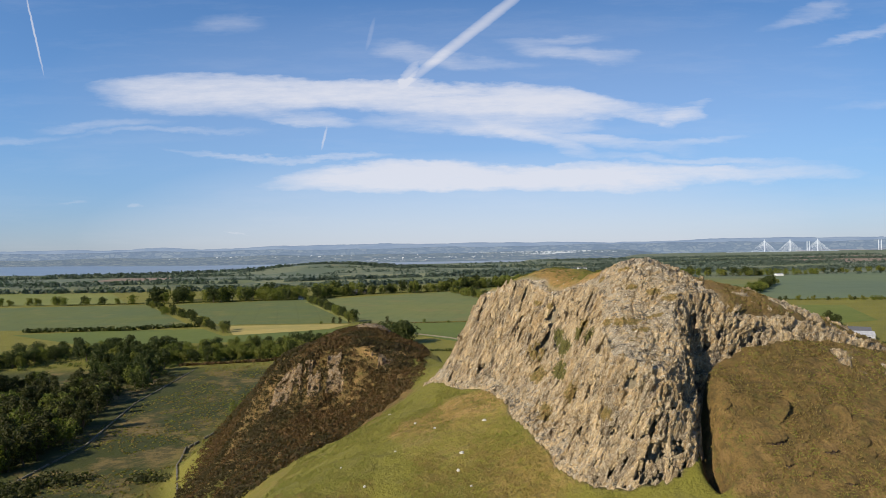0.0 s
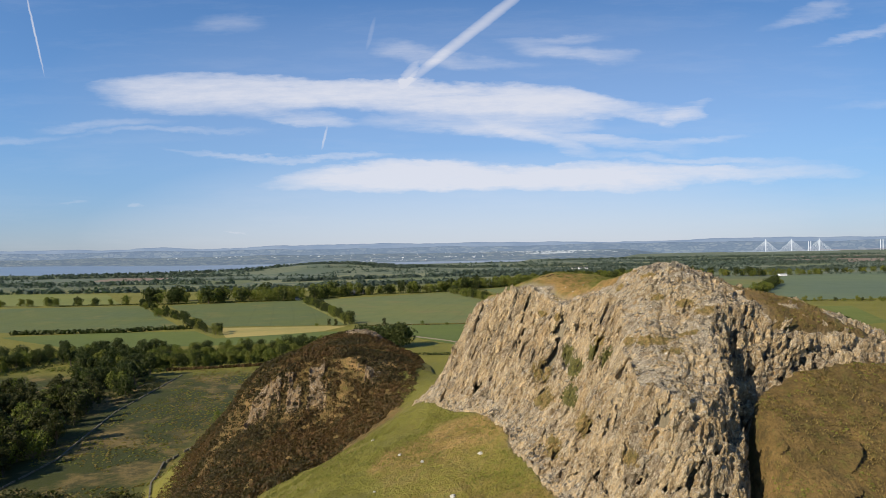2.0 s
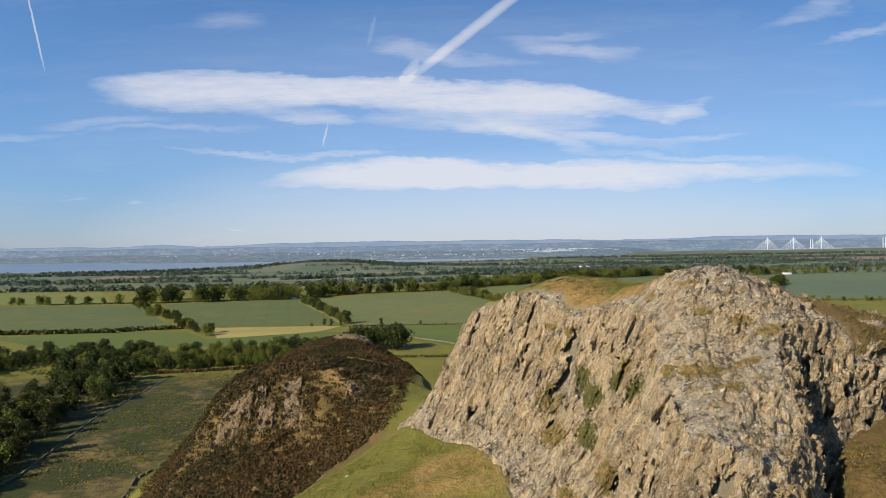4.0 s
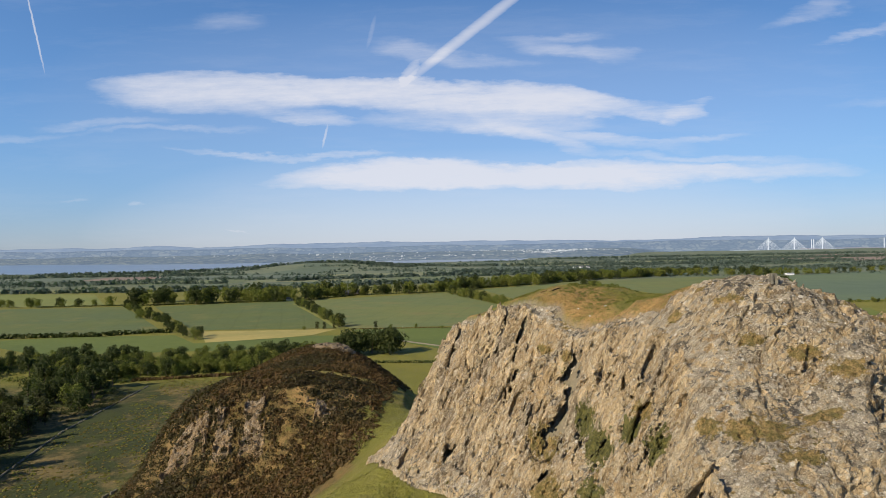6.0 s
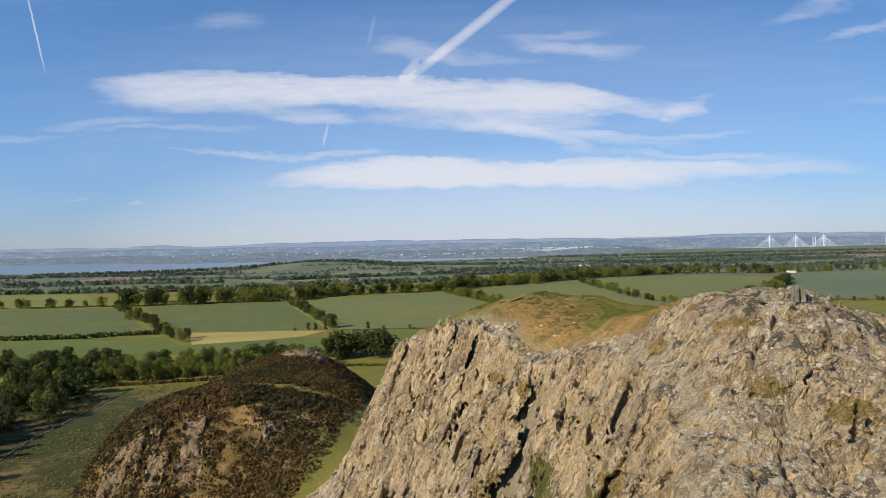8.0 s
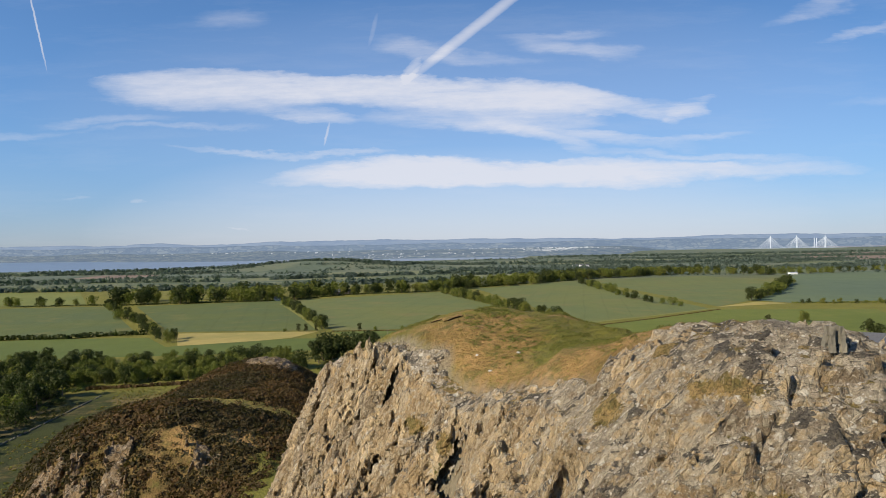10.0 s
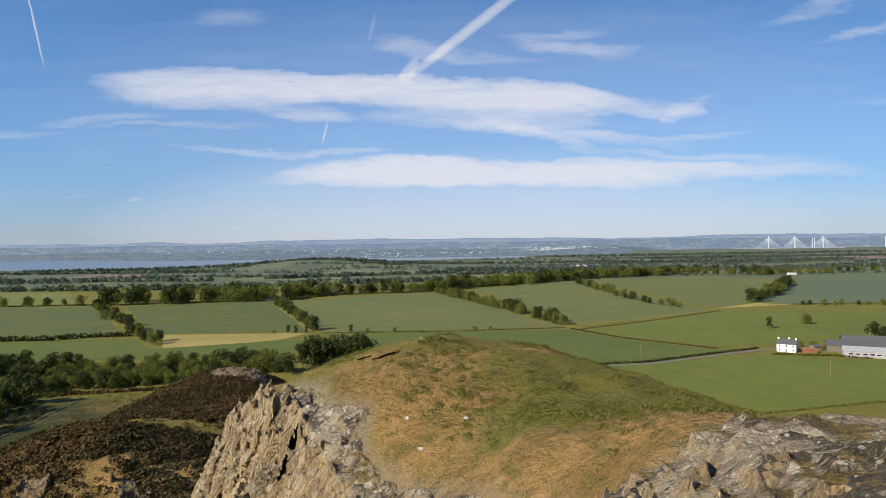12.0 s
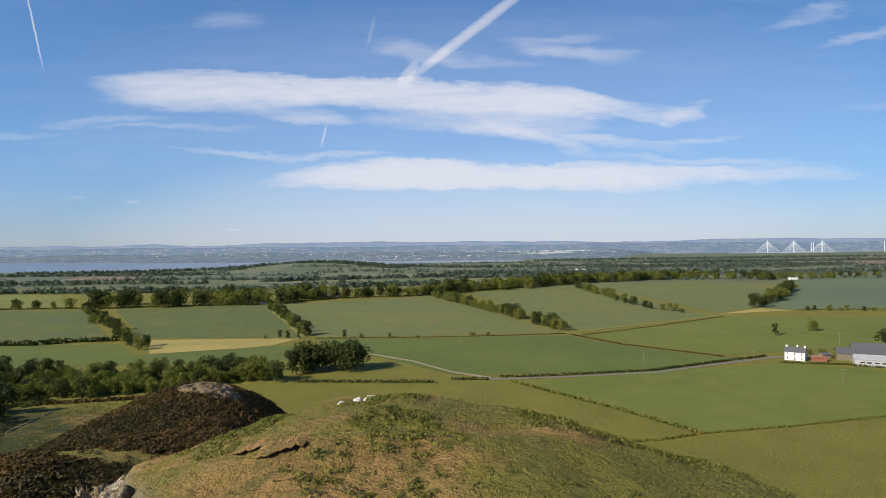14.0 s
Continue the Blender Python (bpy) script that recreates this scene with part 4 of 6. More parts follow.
def build_outcrop(name, label, bounds, cell):
    """A lesser outcrop, half sunk in the scrub."""
    verts, quads = carve(*bounds, cell, 2)
    hz = height(verts[:, 0], verts[:, 1])
    quads = quads[(verts[quads, 2] > hz[quads] - 0.8).any(1)]
    mark = np.arange(len(verts))
    while True:
        low = mark.copy()
        least = mark[quads].min(1)
        for k in range(4):
            np.minimum.at(low, quads[:, k], least)
        low = low[low]
        if (low == mark).all():
            break
        mark = low
    owner = mark[quads[:, 0]]
    made = tagged(new(name), label, "rock outcrop")
    for who in np.unique(owner):
        mine = quads[owner == who]
        if len(mine) > 40:
            used, inv = np.unique(mine, return_inverse=True)
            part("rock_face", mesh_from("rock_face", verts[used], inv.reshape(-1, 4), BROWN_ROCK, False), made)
    return made


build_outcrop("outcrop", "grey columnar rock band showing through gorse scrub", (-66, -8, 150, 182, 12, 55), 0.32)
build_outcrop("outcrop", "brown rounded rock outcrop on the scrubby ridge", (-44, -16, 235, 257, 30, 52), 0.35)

# ---------------------------------------------------------------- the firth and the far shore
WATER = plain_material("firth_water", (0.16, 0.195, 0.245), (0.19, 0.225, 0.27), 0.006, 0.3, 0.0)
wx, wy = grid_axis((-6400, 6400, 400)), grid_axis((2250, 4690, 120))
WX, WY = np.meshgrid(wx, wy, indexing="ij")
water = new("water", mesh_from("water", np.stack([WX, WY, np.full(WX.shape, -11.0)], -1).reshape(-1, 3), grid_faces(len(wx), len(wy)), WATER))
tagged(water, "grey-blue tidal water of a wide firth", "water", kind="structure")


def ridge_strip(name, y0, depth, crest, swell, seed, mat, label, pull=0.0):
    """A range of low hills across the view: a front slope, a rounded crest and a back slope."""
    xs = np.arange(-4200, 4200, 12.0)
    line = crest + swell * (fbm(xs / 430.0, 0 * xs + seed, 0 * xs, 5, seed) - 0.5) * 2
    line = line + 0.35 * swell * (fbm(xs / 60.0, 0 * xs, 0 * xs, 3, seed + 3) - 0.5)
    front = y0 - pull * (0.52 + 0.48 * smooth(xs, -2700, -1200)) * (1 - smooth(xs, 900, 1500))
    line = line - (line + 14) * 0.96 * smooth(xs, 1250, 1750) * (pull > 0)
    rows = []
    for f, g in ((0.0, 0.0), (0.25, 0.35), (0.5, 0.68), (0.75, 0.92), (1.0, 1.0), (1.3, 0.8), (1.6, 0.0)):
        rows.append(np.stack([xs, front + (y0 + depth - front) * f, -12 + (line + 12) * g], -1))
    v = np.stack(rows, 1).reshape(-1, 3)
    ob = new(name, mesh_from(name, v, grid_faces(len(xs), len(rows)), mat))
    return tagged(ob, label, "hills", kind="structure")


# emission standing in for airlight on the far shore, hills, town and bridges
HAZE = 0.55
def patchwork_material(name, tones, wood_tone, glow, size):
    """Far farmland with bluish haze put into its colours and glow: flattened plots of several tones, with dark lines of
    woods between.
    """
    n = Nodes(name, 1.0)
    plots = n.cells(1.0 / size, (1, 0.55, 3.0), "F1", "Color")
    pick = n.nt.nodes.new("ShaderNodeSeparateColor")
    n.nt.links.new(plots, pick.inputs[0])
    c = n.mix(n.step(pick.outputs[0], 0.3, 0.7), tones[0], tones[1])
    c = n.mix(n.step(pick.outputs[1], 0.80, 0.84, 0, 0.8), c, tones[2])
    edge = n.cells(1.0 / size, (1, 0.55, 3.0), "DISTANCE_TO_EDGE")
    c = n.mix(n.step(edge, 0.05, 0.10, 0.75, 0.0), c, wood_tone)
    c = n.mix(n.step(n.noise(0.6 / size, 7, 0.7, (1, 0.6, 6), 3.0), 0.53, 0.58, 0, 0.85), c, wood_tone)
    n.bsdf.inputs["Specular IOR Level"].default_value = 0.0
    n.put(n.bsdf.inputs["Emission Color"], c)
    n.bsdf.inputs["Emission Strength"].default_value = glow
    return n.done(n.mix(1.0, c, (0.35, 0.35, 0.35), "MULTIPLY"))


# painted haze: the tones turn bluer and paler from range to range
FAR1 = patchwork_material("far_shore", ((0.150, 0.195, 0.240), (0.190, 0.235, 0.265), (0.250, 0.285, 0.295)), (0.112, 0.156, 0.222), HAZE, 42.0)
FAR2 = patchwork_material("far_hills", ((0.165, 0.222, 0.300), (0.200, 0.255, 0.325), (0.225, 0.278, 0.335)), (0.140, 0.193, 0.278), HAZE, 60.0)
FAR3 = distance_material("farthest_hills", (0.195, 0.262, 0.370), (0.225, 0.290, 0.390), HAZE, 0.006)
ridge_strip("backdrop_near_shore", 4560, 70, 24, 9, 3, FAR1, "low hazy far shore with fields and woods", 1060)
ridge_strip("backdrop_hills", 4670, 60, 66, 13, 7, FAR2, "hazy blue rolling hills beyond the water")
ridge_strip("backdrop_far_hills", 4780, 60, 89, 19, 12, FAR3, "hills on the horizon, pale blue with painted haze")


def scatter_boxes(name, spots, mat, label, category):
    """Small far-off buildings, joined: (x, y, z, width, depth, height) each, with a pitched top."""
    v, f = [], []
    for x, y, z, w, d, h in spots:
        n = len(v)
        v += [(x - w / 2, y - d / 2, z), (x + w / 2, y - d / 2, z), (x + w / 2, y + d / 2, z), (x - w / 2, y + d / 2, z),
              (x - w / 2, y - d / 2, z + h), (x + w / 2, y - d / 2, z + h), (x + w / 2, y + d / 2, z + h), (x - w / 2, y + d / 2, z + h)]
        f += [[n, n + 1, n + 5, n + 4], [n + 1, n + 2, n + 6, n + 5], [n + 2, n + 3, n + 7, n + 6], [n + 3, n, n + 4, n + 7], [n + 4, n + 5, n + 6, n + 7]]
    return tagged(new(name, mesh_from(name, v, f, mat, False)), label, category, kind="stuff")


# pale walls, with haze added as bluish tone and glow
TOWN = distance_material("hazed_pale_town", (0.34, 0.38, 0.42), (0.74, 0.76, 0.78), HAZE, 0.05)
rng = random.Random(5)
town = []
for cx, cy, spread, count in ((640, 4080, 60, 70), (780, 4160, 45, 60), (1000, 4330, 130, 60), (560, 4340, 190, 60), (100, 3900, 330, 50), (-900, 4250, 500, 30), (-300, 3640, 160, 26)):
    for _ in range(count):
        w, x, y = rng.uniform(3, 11), rng.gauss(cx, spread), cy + rng.gauss(0, 45)
        front = 4560 - 1060 * (0.52 + 0.48 * float(smooth(np.array(x), -2700, -1200))) * (1 - float(smooth(np.array(x), 900, 1500)))
        rise = min(1.0, max(0.0, (y - front) / (4630 - front)))
        town.append((x, y, -13 + 36 * min(1.0, 1.36 * rise), w, 6, rng.uniform(2.5, 5.5)))
scatter_boxes("distant_town", town, TOWN, "pale buildings of a town on the far shore", "town")

# the great bridge, seen very small, with haze put into its colours and glow
BRIDGE = distance_material("hazed_pale_bridge", (0.62, 0.67, 0.74), (0.70, 0.74, 0.80), HAZE, 0.05)
BRIDGE_DECK = distance_material("hazed_bridge_deck", (0.40, 0.46, 0.54), (0.46, 0.51, 0.58), HAZE, 0.05)
BRIDGE_RED = distance_material("hazed_red_bridge", (0.30, 0.28, 0.32), (0.34, 0.31, 0.34), HAZE, 0.05)


def box(v, f, x0, x1, y0, y1, z0, z1, top=1.0):
    n, cx, cy = len(v), (x0 + x1) / 2, (y0 + y1) / 2
    for z, k in ((z0, 1.0), (z1, top)):
        v += [(cx + (x0 - cx) * k, cy + (y0 - cy) * k, z), (cx + (x1 - cx) * k, cy + (y0 - cy) * k, z), (cx + (x1 - cx) * k, cy + (y1 - cy) * k, z), (cx + (x0 - cx) * k, cy + (y1 - cy) * k, z)]
    f += [[n, n + 3, n + 2, n + 1], [n + 4, n + 5, n + 6, n + 7], [n, n + 1, n + 5, n + 4], [n + 1, n + 2, n + 6, n + 5], [n + 2, n + 3, n + 7, n + 6], [n + 3, n, n + 4, n + 7]]


def rod(v, f, a, b, r):
    a, b = Vector(a), Vector(b)
    d = (b - a).normalized()
    s = d.cross(Vector((0, 1, 0.01))).normalized() * r
    t = d.cross(s).normalized() * r
    n = len(v)
    for p in (a, b):
        v += [tuple(p + s), tuple(p - s * 0.5 + t * 0.87), tuple(p - s * 0.5 - t * 0.87)]
    f += [[n, n + 1, n + 4, n + 3], [n + 1, n + 2, n + 5, n + 4], [n + 2, n, n + 3, n + 5]]


def build_bridge():
    Y, base, deck = 4560.0, -12.0, -7.0
    root = tagged(new("cable_stayed_bridge"), "white three-towered cable-stayed bridge far across the water", "bridge")
    root.location = (2500, Y, base)
    towers = (2324, 2510, 2710)
    for x in towers:
        v, f = [], []
        box(v, f, x - 2.8, x + 2.8, Y - 3, Y + 3, base, 81, 0.5)
        part("tower", mesh_from("tower", v, f, BRIDGE, False), root).matrix_parent_inverse = Matrix.Translation(-root.location)
        v, f = [], []
        for k in range(1, 19):
            for s in (-1, 1):
                rod(v, f, (x, Y, 74 - (18 - k) * 1.1), (x + s * k * 5.4, Y, deck), 0.38)
        part("stay_cables", mesh_from("stay_cables", v, f, BRIDGE, False), root).matrix_parent_inverse = Matrix.Translation(-root.location)
    v, f = [], []
    box(v, f, 2050, 2860, Y - 4, Y + 4, deck - 3.0, deck)
    part("deck", mesh_from("deck", v, f, BRIDGE_DECK, False), root).matrix_parent_inverse = Matrix.Translation(-root.location)
    for x in range(2140, 2860, 60):
        v, f = [], []
        box(v, f, x - 1.5, x + 1.5, Y - 2, Y + 2, base, deck - 2)
        part("pier", mesh_from("pier", v, f, BRIDGE, False), root).matrix_parent_inverse = Matrix.Translation(-root.location)
    other = tagged(new("suspension_bridge"), "grey suspension bridge with tall twin towers, far off", "bridge")
    other.location = (2900, Y + 12, base)
    for x in (2640, 2656, 3160, 3178):
        v, f = [], []
        box(v, f, x - 2, x + 2, Y + 10, Y + 14, base, 62 if x < 3000 else 66, 0.8)
        part("tower", mesh_from("tower", v, f, BRIDGE, False), other).matrix_parent_inverse = Matrix.Translation(-other.location)
    v, f = [], []
    box(v, f, 2560, 3400, Y + 9, Y + 15, -4, 0)
    part("deck", mesh_from("deck", v, f, BRIDGE_RED, False), other).matrix_parent_inverse = Matrix.Translation(-other.location)


build_bridge()

# ---------------------------------------------------------------- fields
CEREAL = field_material("young_cereal", (0.108, 0.128, 0.036), (0.092, 0.120, 0.043), 24, -14, 0.03, (0.150, 0.146, 0.044))
CEREAL2 = field_material("cereal_streaked", (0.146, 0.160, 0.048), (0.122, 0.148, 0.052), 24, 12, 0.02, (0.175, 0.155, 0.054))
CEREAL3 = field_material("blue_cereal", (0.104, 0.140, 0.084), (0.122, 0.157, 0.081), 24, -40, 0.01)
GRASS = field_material("pasture", (0.112, 0.138, 0.023), (0.137, 0.160, 0.028), 0, 0, 0.03, (0.159, 0.162, 0.034))
GRASS2 = field_material("pasture_deep", (0.091, 0.121, 0.027), (0.110, 0.138, 0.028), 0, 0, 0.03)
GRASS3 = field_material("pasture_bright", (0.150, 0.172, 0.040), (0.180, 0.188, 0.045), 0, 0, 0.02)
STRAW = field_material("pale_rough_grass", (0.366, 0.292, 0.095), (0.281, 0.243, 0.076), 0, 0, 0.04, (0.403, 0.324, 0.114))
PLOUGH = field_material("bare_earth", (0.200, 0.150, 0.115), (0.235, 0.175, 0.130), 0, 0, 0.02)
# grass and crops dulled and blued: haze put into their base colours
FAR_A = field_material("far_grass_hazed", (0.118, 0.142, 0.066), (0.140, 0.158, 0.075), 0, 0, 0.01)
FAR_B = field_material("far_crop_hazed", (0.160, 0.175, 0.085), (0.180, 0.188, 0.095), 0, 0, 0.01)
FAR_C = field_material("far_crop_blue_haze", (0.105, 0.132, 0.095), (0.120, 0.145, 0.100), 0, 0, 0.01)


def cut(poly, y, above):
    """The part of a polygon beyond (or before) a line y = const."""
    out = []
    for (ax, ay), (bx, by) in zip(poly, poly[1:] + poly[:1]):
        if (ay >= y) == above:
            out.append((ax, ay))
        if (ay >= y) != (by >= y):
            out.append((ax + (bx - ax) * (y - ay) / (by - ay), y))
    return out


def field(name, poly, mat, label, lift=0.12):
    """A sheet of crop lying on the level land, in one mesh, split where the land begins to fall."""
    bm = bmesh.new()
    for piece in (cut(poly, 900.0, False), cut(cut(poly, 900.0, True), 2400.0, False), cut(poly, 2400.0, True)):
        if len(piece) > 2:
            bm.faces.new([bm.verts.new((x, y, -9.0 * min(1.0, max(0.0, (y - 900) / 1500.0)) + lift)) for x, y in piece])
    for f in bm.faces:
        if f.normal.z < 0:
            f.normal_flip()
    me = bpy.data.meshes.new(name)
    bm.to_mesh(me), bm.free()
    me.materials.append(mat)
    return tagged(new(name, me), label, "field", kind="structure")


field("field_west", [(-560, 909), (-437, 916), (-270, 655), (-351, 635), (-640, 640), (-900, 900)], CEREAL, "field of young green cereal with wheel tracks")
field("field_middle", [(-395, 911), (-214, 966), (-95, 652), (-240, 656)], CEREAL, "field of young blue-green cereal with wheel tracks")
field("field_centre", [(-206, 965), (9, 1085), (133, 660), (-85, 648)], CEREAL2, "broad field of young cereal with mottled growth")
field("field_beyond", [(69, 1150), (275, 1303), (315, 774), (150, 668)], CEREAL2, "sloping field of young cereal")
field("field_upper", [(299, 1318), (579, 1439), (610, 1160), (412, 872), (332, 798)], CEREAL2, "far field of young cereal")
field("field_east", [(431, 828), (640, 845), (1300, 1500), (1047, 1553), (757, 1424), (407, 862)], CEREAL3, "large blue-green field of cereal")
field("field_straw", [(-228, 645), (-98, 645), (-114, 608), (-150, 588), (-197, 574)], STRAW, "small field of pale dry grass")
field("field_corner", [(327, 794), (429, 822), (401, 847)], STRAW, "corner of pale rough grass")
field("field_pasture", [(-84, 640), (132, 646), (161, 592), (216, 535), (244, 537), (158, 492), (30, 486), (-36, 568)], GRASS2, "deep green grazing field")
field("field_pasture_north", [(145, 645), (322, 768), (481, 748), (420, 600), (300, 560), (228, 545), (170, 596)], GRASS, "green grazing field beyond the lane")
field("field_grazed", [(64, 463), (241, 512), (330, 470), (300, 400), (226, 383), (132, 362)], GRASS, "closely grazed bright green pasture", 0.10)
field("field_yellow", [(-900, 1250), (-634, 1195), (-490, 960), (-556, 935), (-1000, 1000)], GRASS3, "yellow-green field behind a tree line")
field("field_low", [(-343, 620), (-243, 622), (-205, 570), (-112, 604), (-60, 600), (-45, 569), (-95, 538), (-300, 520), (-420, 600)], GRASS2, "green meadow above the wood")

# farther fields, alternately green, pale and brown; haze is painted into the green and pale ones
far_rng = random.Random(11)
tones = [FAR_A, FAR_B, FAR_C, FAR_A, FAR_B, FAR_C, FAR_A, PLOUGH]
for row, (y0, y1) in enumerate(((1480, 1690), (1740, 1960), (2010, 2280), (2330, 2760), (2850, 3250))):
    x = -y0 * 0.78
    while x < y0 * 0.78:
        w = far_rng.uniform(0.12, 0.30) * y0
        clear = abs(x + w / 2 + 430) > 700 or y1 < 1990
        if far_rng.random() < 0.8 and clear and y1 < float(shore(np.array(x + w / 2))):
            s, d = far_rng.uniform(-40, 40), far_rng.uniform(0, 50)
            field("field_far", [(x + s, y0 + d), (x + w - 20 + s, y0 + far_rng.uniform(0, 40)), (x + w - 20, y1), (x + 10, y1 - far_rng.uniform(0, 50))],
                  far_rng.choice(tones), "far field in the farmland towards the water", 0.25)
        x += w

# ---------------------------------------------------------------- trees, hedges and scrub
def leaf_cloud(rg, lumps, per_lump, size):
    """Small four-sided leaf clumps on the skins of several lumps: (centre, radius) each."""
    v, f = [], []
    for c, r in lumps:
        for _ in range(per_lump):
            d = Vector((rg.gauss(0, 1), rg.gauss(0, 1), rg.gauss(0.25, 1))).normalized()
            p = Vector(c) + d * r * rg.uniform(0.72, 1.08)
            nrm = (d + Vector((rg.gauss(0, 0.55), rg.gauss(0, 0.55), rg.gauss(0, 0.55)))).normalized()
            a = nrm.orthogonal().normalized()
            b = nrm.cross(a)
            t, s = rg.uniform(0, 6.28), size * rg.uniform(0.6, 1.3)
            a, b = a * math.cos(t) + b * math.sin(t), b * math.cos(t) - a * math.sin(t)
            n = len(v)
            v += [tuple(p + a * s), tuple(p + b * s * 0.8), tuple(p - a * s * 0.9), tuple(p - b * s)]
            f.append([n, n + 1, n + 2, n + 3])
    return v, f


def limb(v, f, pts, radii, sides=6):
    n0 = len(v)
    for p, r in zip(pts, radii):
        for k in range(sides):
            v.append((p[0] + r * math.cos(6.283 * k / sides), p[1] + r * math.sin(6.283 * k / sides), p[2]))
    for s in range(len(pts) - 1):
        for k in range(sides):
            a, b = n0 + s * sides + k, n0 + s * sides + (k + 1) % sides
            f.append([a, b, b + sides, a + sides])


def tree(name, label, h, w, leaves, seed, clump=0.42, trunk=0.24, lumps=18, per=66):
    """A tapered trunk with limbs and a crown of lumps of leaves with gaps between them."""
    rg = random.Random(seed)
    root = tagged(new(name), label, "tree")
    v, f = [], []
    base, lean = h * trunk, (rg.uniform(-0.05, 0.05) * h, rg.uniform(-0.05, 0.05) * h)
    limb(v, f, [(0, 0, -0.6), (0, 0, 0.5), (lean[0] * 0.5, lean[1] * 0.5, base), (lean[0], lean[1], h * 0.8)], (0.032 * h, 0.024 * h, 0.017 * h, 0.004 * h))
    balls = []
    for k in range(lumps):
        t, u = rg.uniform(0, 6.283), (k + 0.5) / lumps
        z = base + (h - base) * (0.10 + 0.82 * u)
        env = math.sin(math.pi * min(1, 0.16 + 0.86 * (1 - u) ** 0.9 if u > 0.5 else 0.45 + u)) ** 0.7
        rr = w / 2 * env * rg.uniform(0.35, 0.85)
        c = (lean[0] * u + rr * math.cos(t), lean[1] * u + rr * math.sin(t), z)
        balls.append((c, w * rg.uniform(0.13, 0.22) * (0.75 + 0.5 * env)))
        if k % 3 == 0:
            s = (lean[0] * 0.6, lean[1] * 0.6, base * rg.uniform(0.75, 1.1))
            limb(v, f, [s, tuple((Vector(s) * 0.5 + Vector(c) * 0.5)), c], (0.010 * h, 0.007 * h, 0.003 * h), 4)
    part("trunk", mesh_from("trunk", v, f, BARK), root, "grey-brown bark")
    cv, cf = leaf_cloud(rg, balls, per, clump * h / 10)
    part("crown", mesh_from("crown", cv, cf, leaves, False), root)
    return root


# models stand far behind the start until they are copied, then they are set on their own places too
OAK = [tree("broadleaf_tree", "dark green broadleaf tree in full leaf", 11, 11, LEAF_DARK, 1, trunk=0.14), tree("broadleaf_tree", "broad green tree with a rounded crown", 10, 11.5, LEAF_MID, 2, trunk=0.10),
       tree("broadleaf_tree", "tall dark tree with an uneven crown", 13, 10, LEAF_DARK, 3, trunk=0.14), tree("broadleaf_tree", "light green tree in spring leaf", 9, 9.5, LEAF_LIGHT, 4, trunk=0.08)]
BIRCH = [tree("birch_tree", "slender feathery birch in thin leaf", 9, 4.6, LEAF_BIRCH, 5, 0.30, 0.12, lumps=24, per=44), tree("birch_tree", "slender olive-green birch in thin spring leaf", 10.5, 5.2, LEAF_BIRCH, 6, 0.30, 0.12, lumps=24, per=44)]
PINE = [tree("pine_tree", "dark flat-topped pine with a bare trunk", 12, 9, LEAF_DARK, 7, 0.4, 0.45, lumps=12, per=70)]
USED = set()


def plant(model, x, y, size=1.0, group="", sink=0.0):
    m = Matrix.Translation((x, y, ground_z(x, y) - sink)) @ Matrix.Rotation(random.uniform(0, 6.283), 4, "Z") @ Matrix.Diagonal((size * random.uniform(0.9, 1.1), size * random.uniform(0.9, 1.1), size, 1))
    if model.name not in USED:
        USED.add(model.name)
        model.matrix_basis = m
        return tagged(model, group=group)
    return tagged(copy_thing(model, m), group=group)


FAR_ROWS = []


def row_of_trees(pts, step, models, lo, hi, group, spread=2.5, skip=0.0):
    for (ax, ay), (bx, by) in zip(pts, pts[1:]):
        n = max(1, int(math.hypot(bx - ax, by - ay) / step))
        for k in range(n):
            if random.random() < skip:
                continue
            t = (k + random.uniform(0.2, 0.8)) / n
            spot = (ax + (bx - ax) * t + random.gauss(0, spread), ay + (by - ay) * t + random.gauss(0, spread), random.uniform(lo, hi))
            if spot[1] > 930:
                # mostly the lighter-leaved trees, their colour standing in for haze
                FAR_ROWS.append((random.choice((OAK[1], OAK[3], OAK[1], OAK[0])), *spot))
            else:
                plant(random.choice(models), *spot, group)


def wood(poly, count, models, lo, hi, group):
    xs, ys = [p[0] for p in poly], [p[1] for p in poly]
    placed = []
    for _ in range(count * 30):
        x, y = random.uniform(min(xs), max(xs)), random.uniform(min(ys), max(ys))
        if float(inside_distance(np.array(x), np.array(y), poly)) > 0 and all((x - a) ** 2 + (y - b) ** 2 > 8 for a, b in placed):
            placed.append((x, y))
            plant(random.choice(models), x, y, random.uniform(lo, hi), group)
            if len(placed) == count:
                break


random.seed(21)
wood([(-182, 340), (-236, 352), (-250, 330), (-190, 205), (-158, 212), (-158, 250), (-164, 295)], 150, BIRCH + BIRCH + [OAK[1]], 0.85, 1.3, "birch wood in the valley")
wood([(-330, 400), (-255, 426), (-205, 395), (-182, 352), (-176, 356), (-186, 425), (-215, 470), (-330, 470)], 48, OAK + [PINE[0]], 0.75, 1.1, "wood by the meadow")
wood([(-200, 428), (-157, 440), (-112, 450), (-90, 480), (-120, 515), (-225, 500)], 84, [OAK[1], OAK[3], OAK[1], OAK[0]], 0.55, 0.95, "wood below the straw field")
wood([(-310, 470), (-215, 470), (-215, 515), (-320, 515)], 36, OAK, 0.6, 0.95, "wood by the meadow")
wood([(-72, 490), (-32, 498), (-32, 510), (-70, 510)], 10, [OAK[0], OAK[2], OAK[0]], 1.2, 1.6, "clump of tall trees")
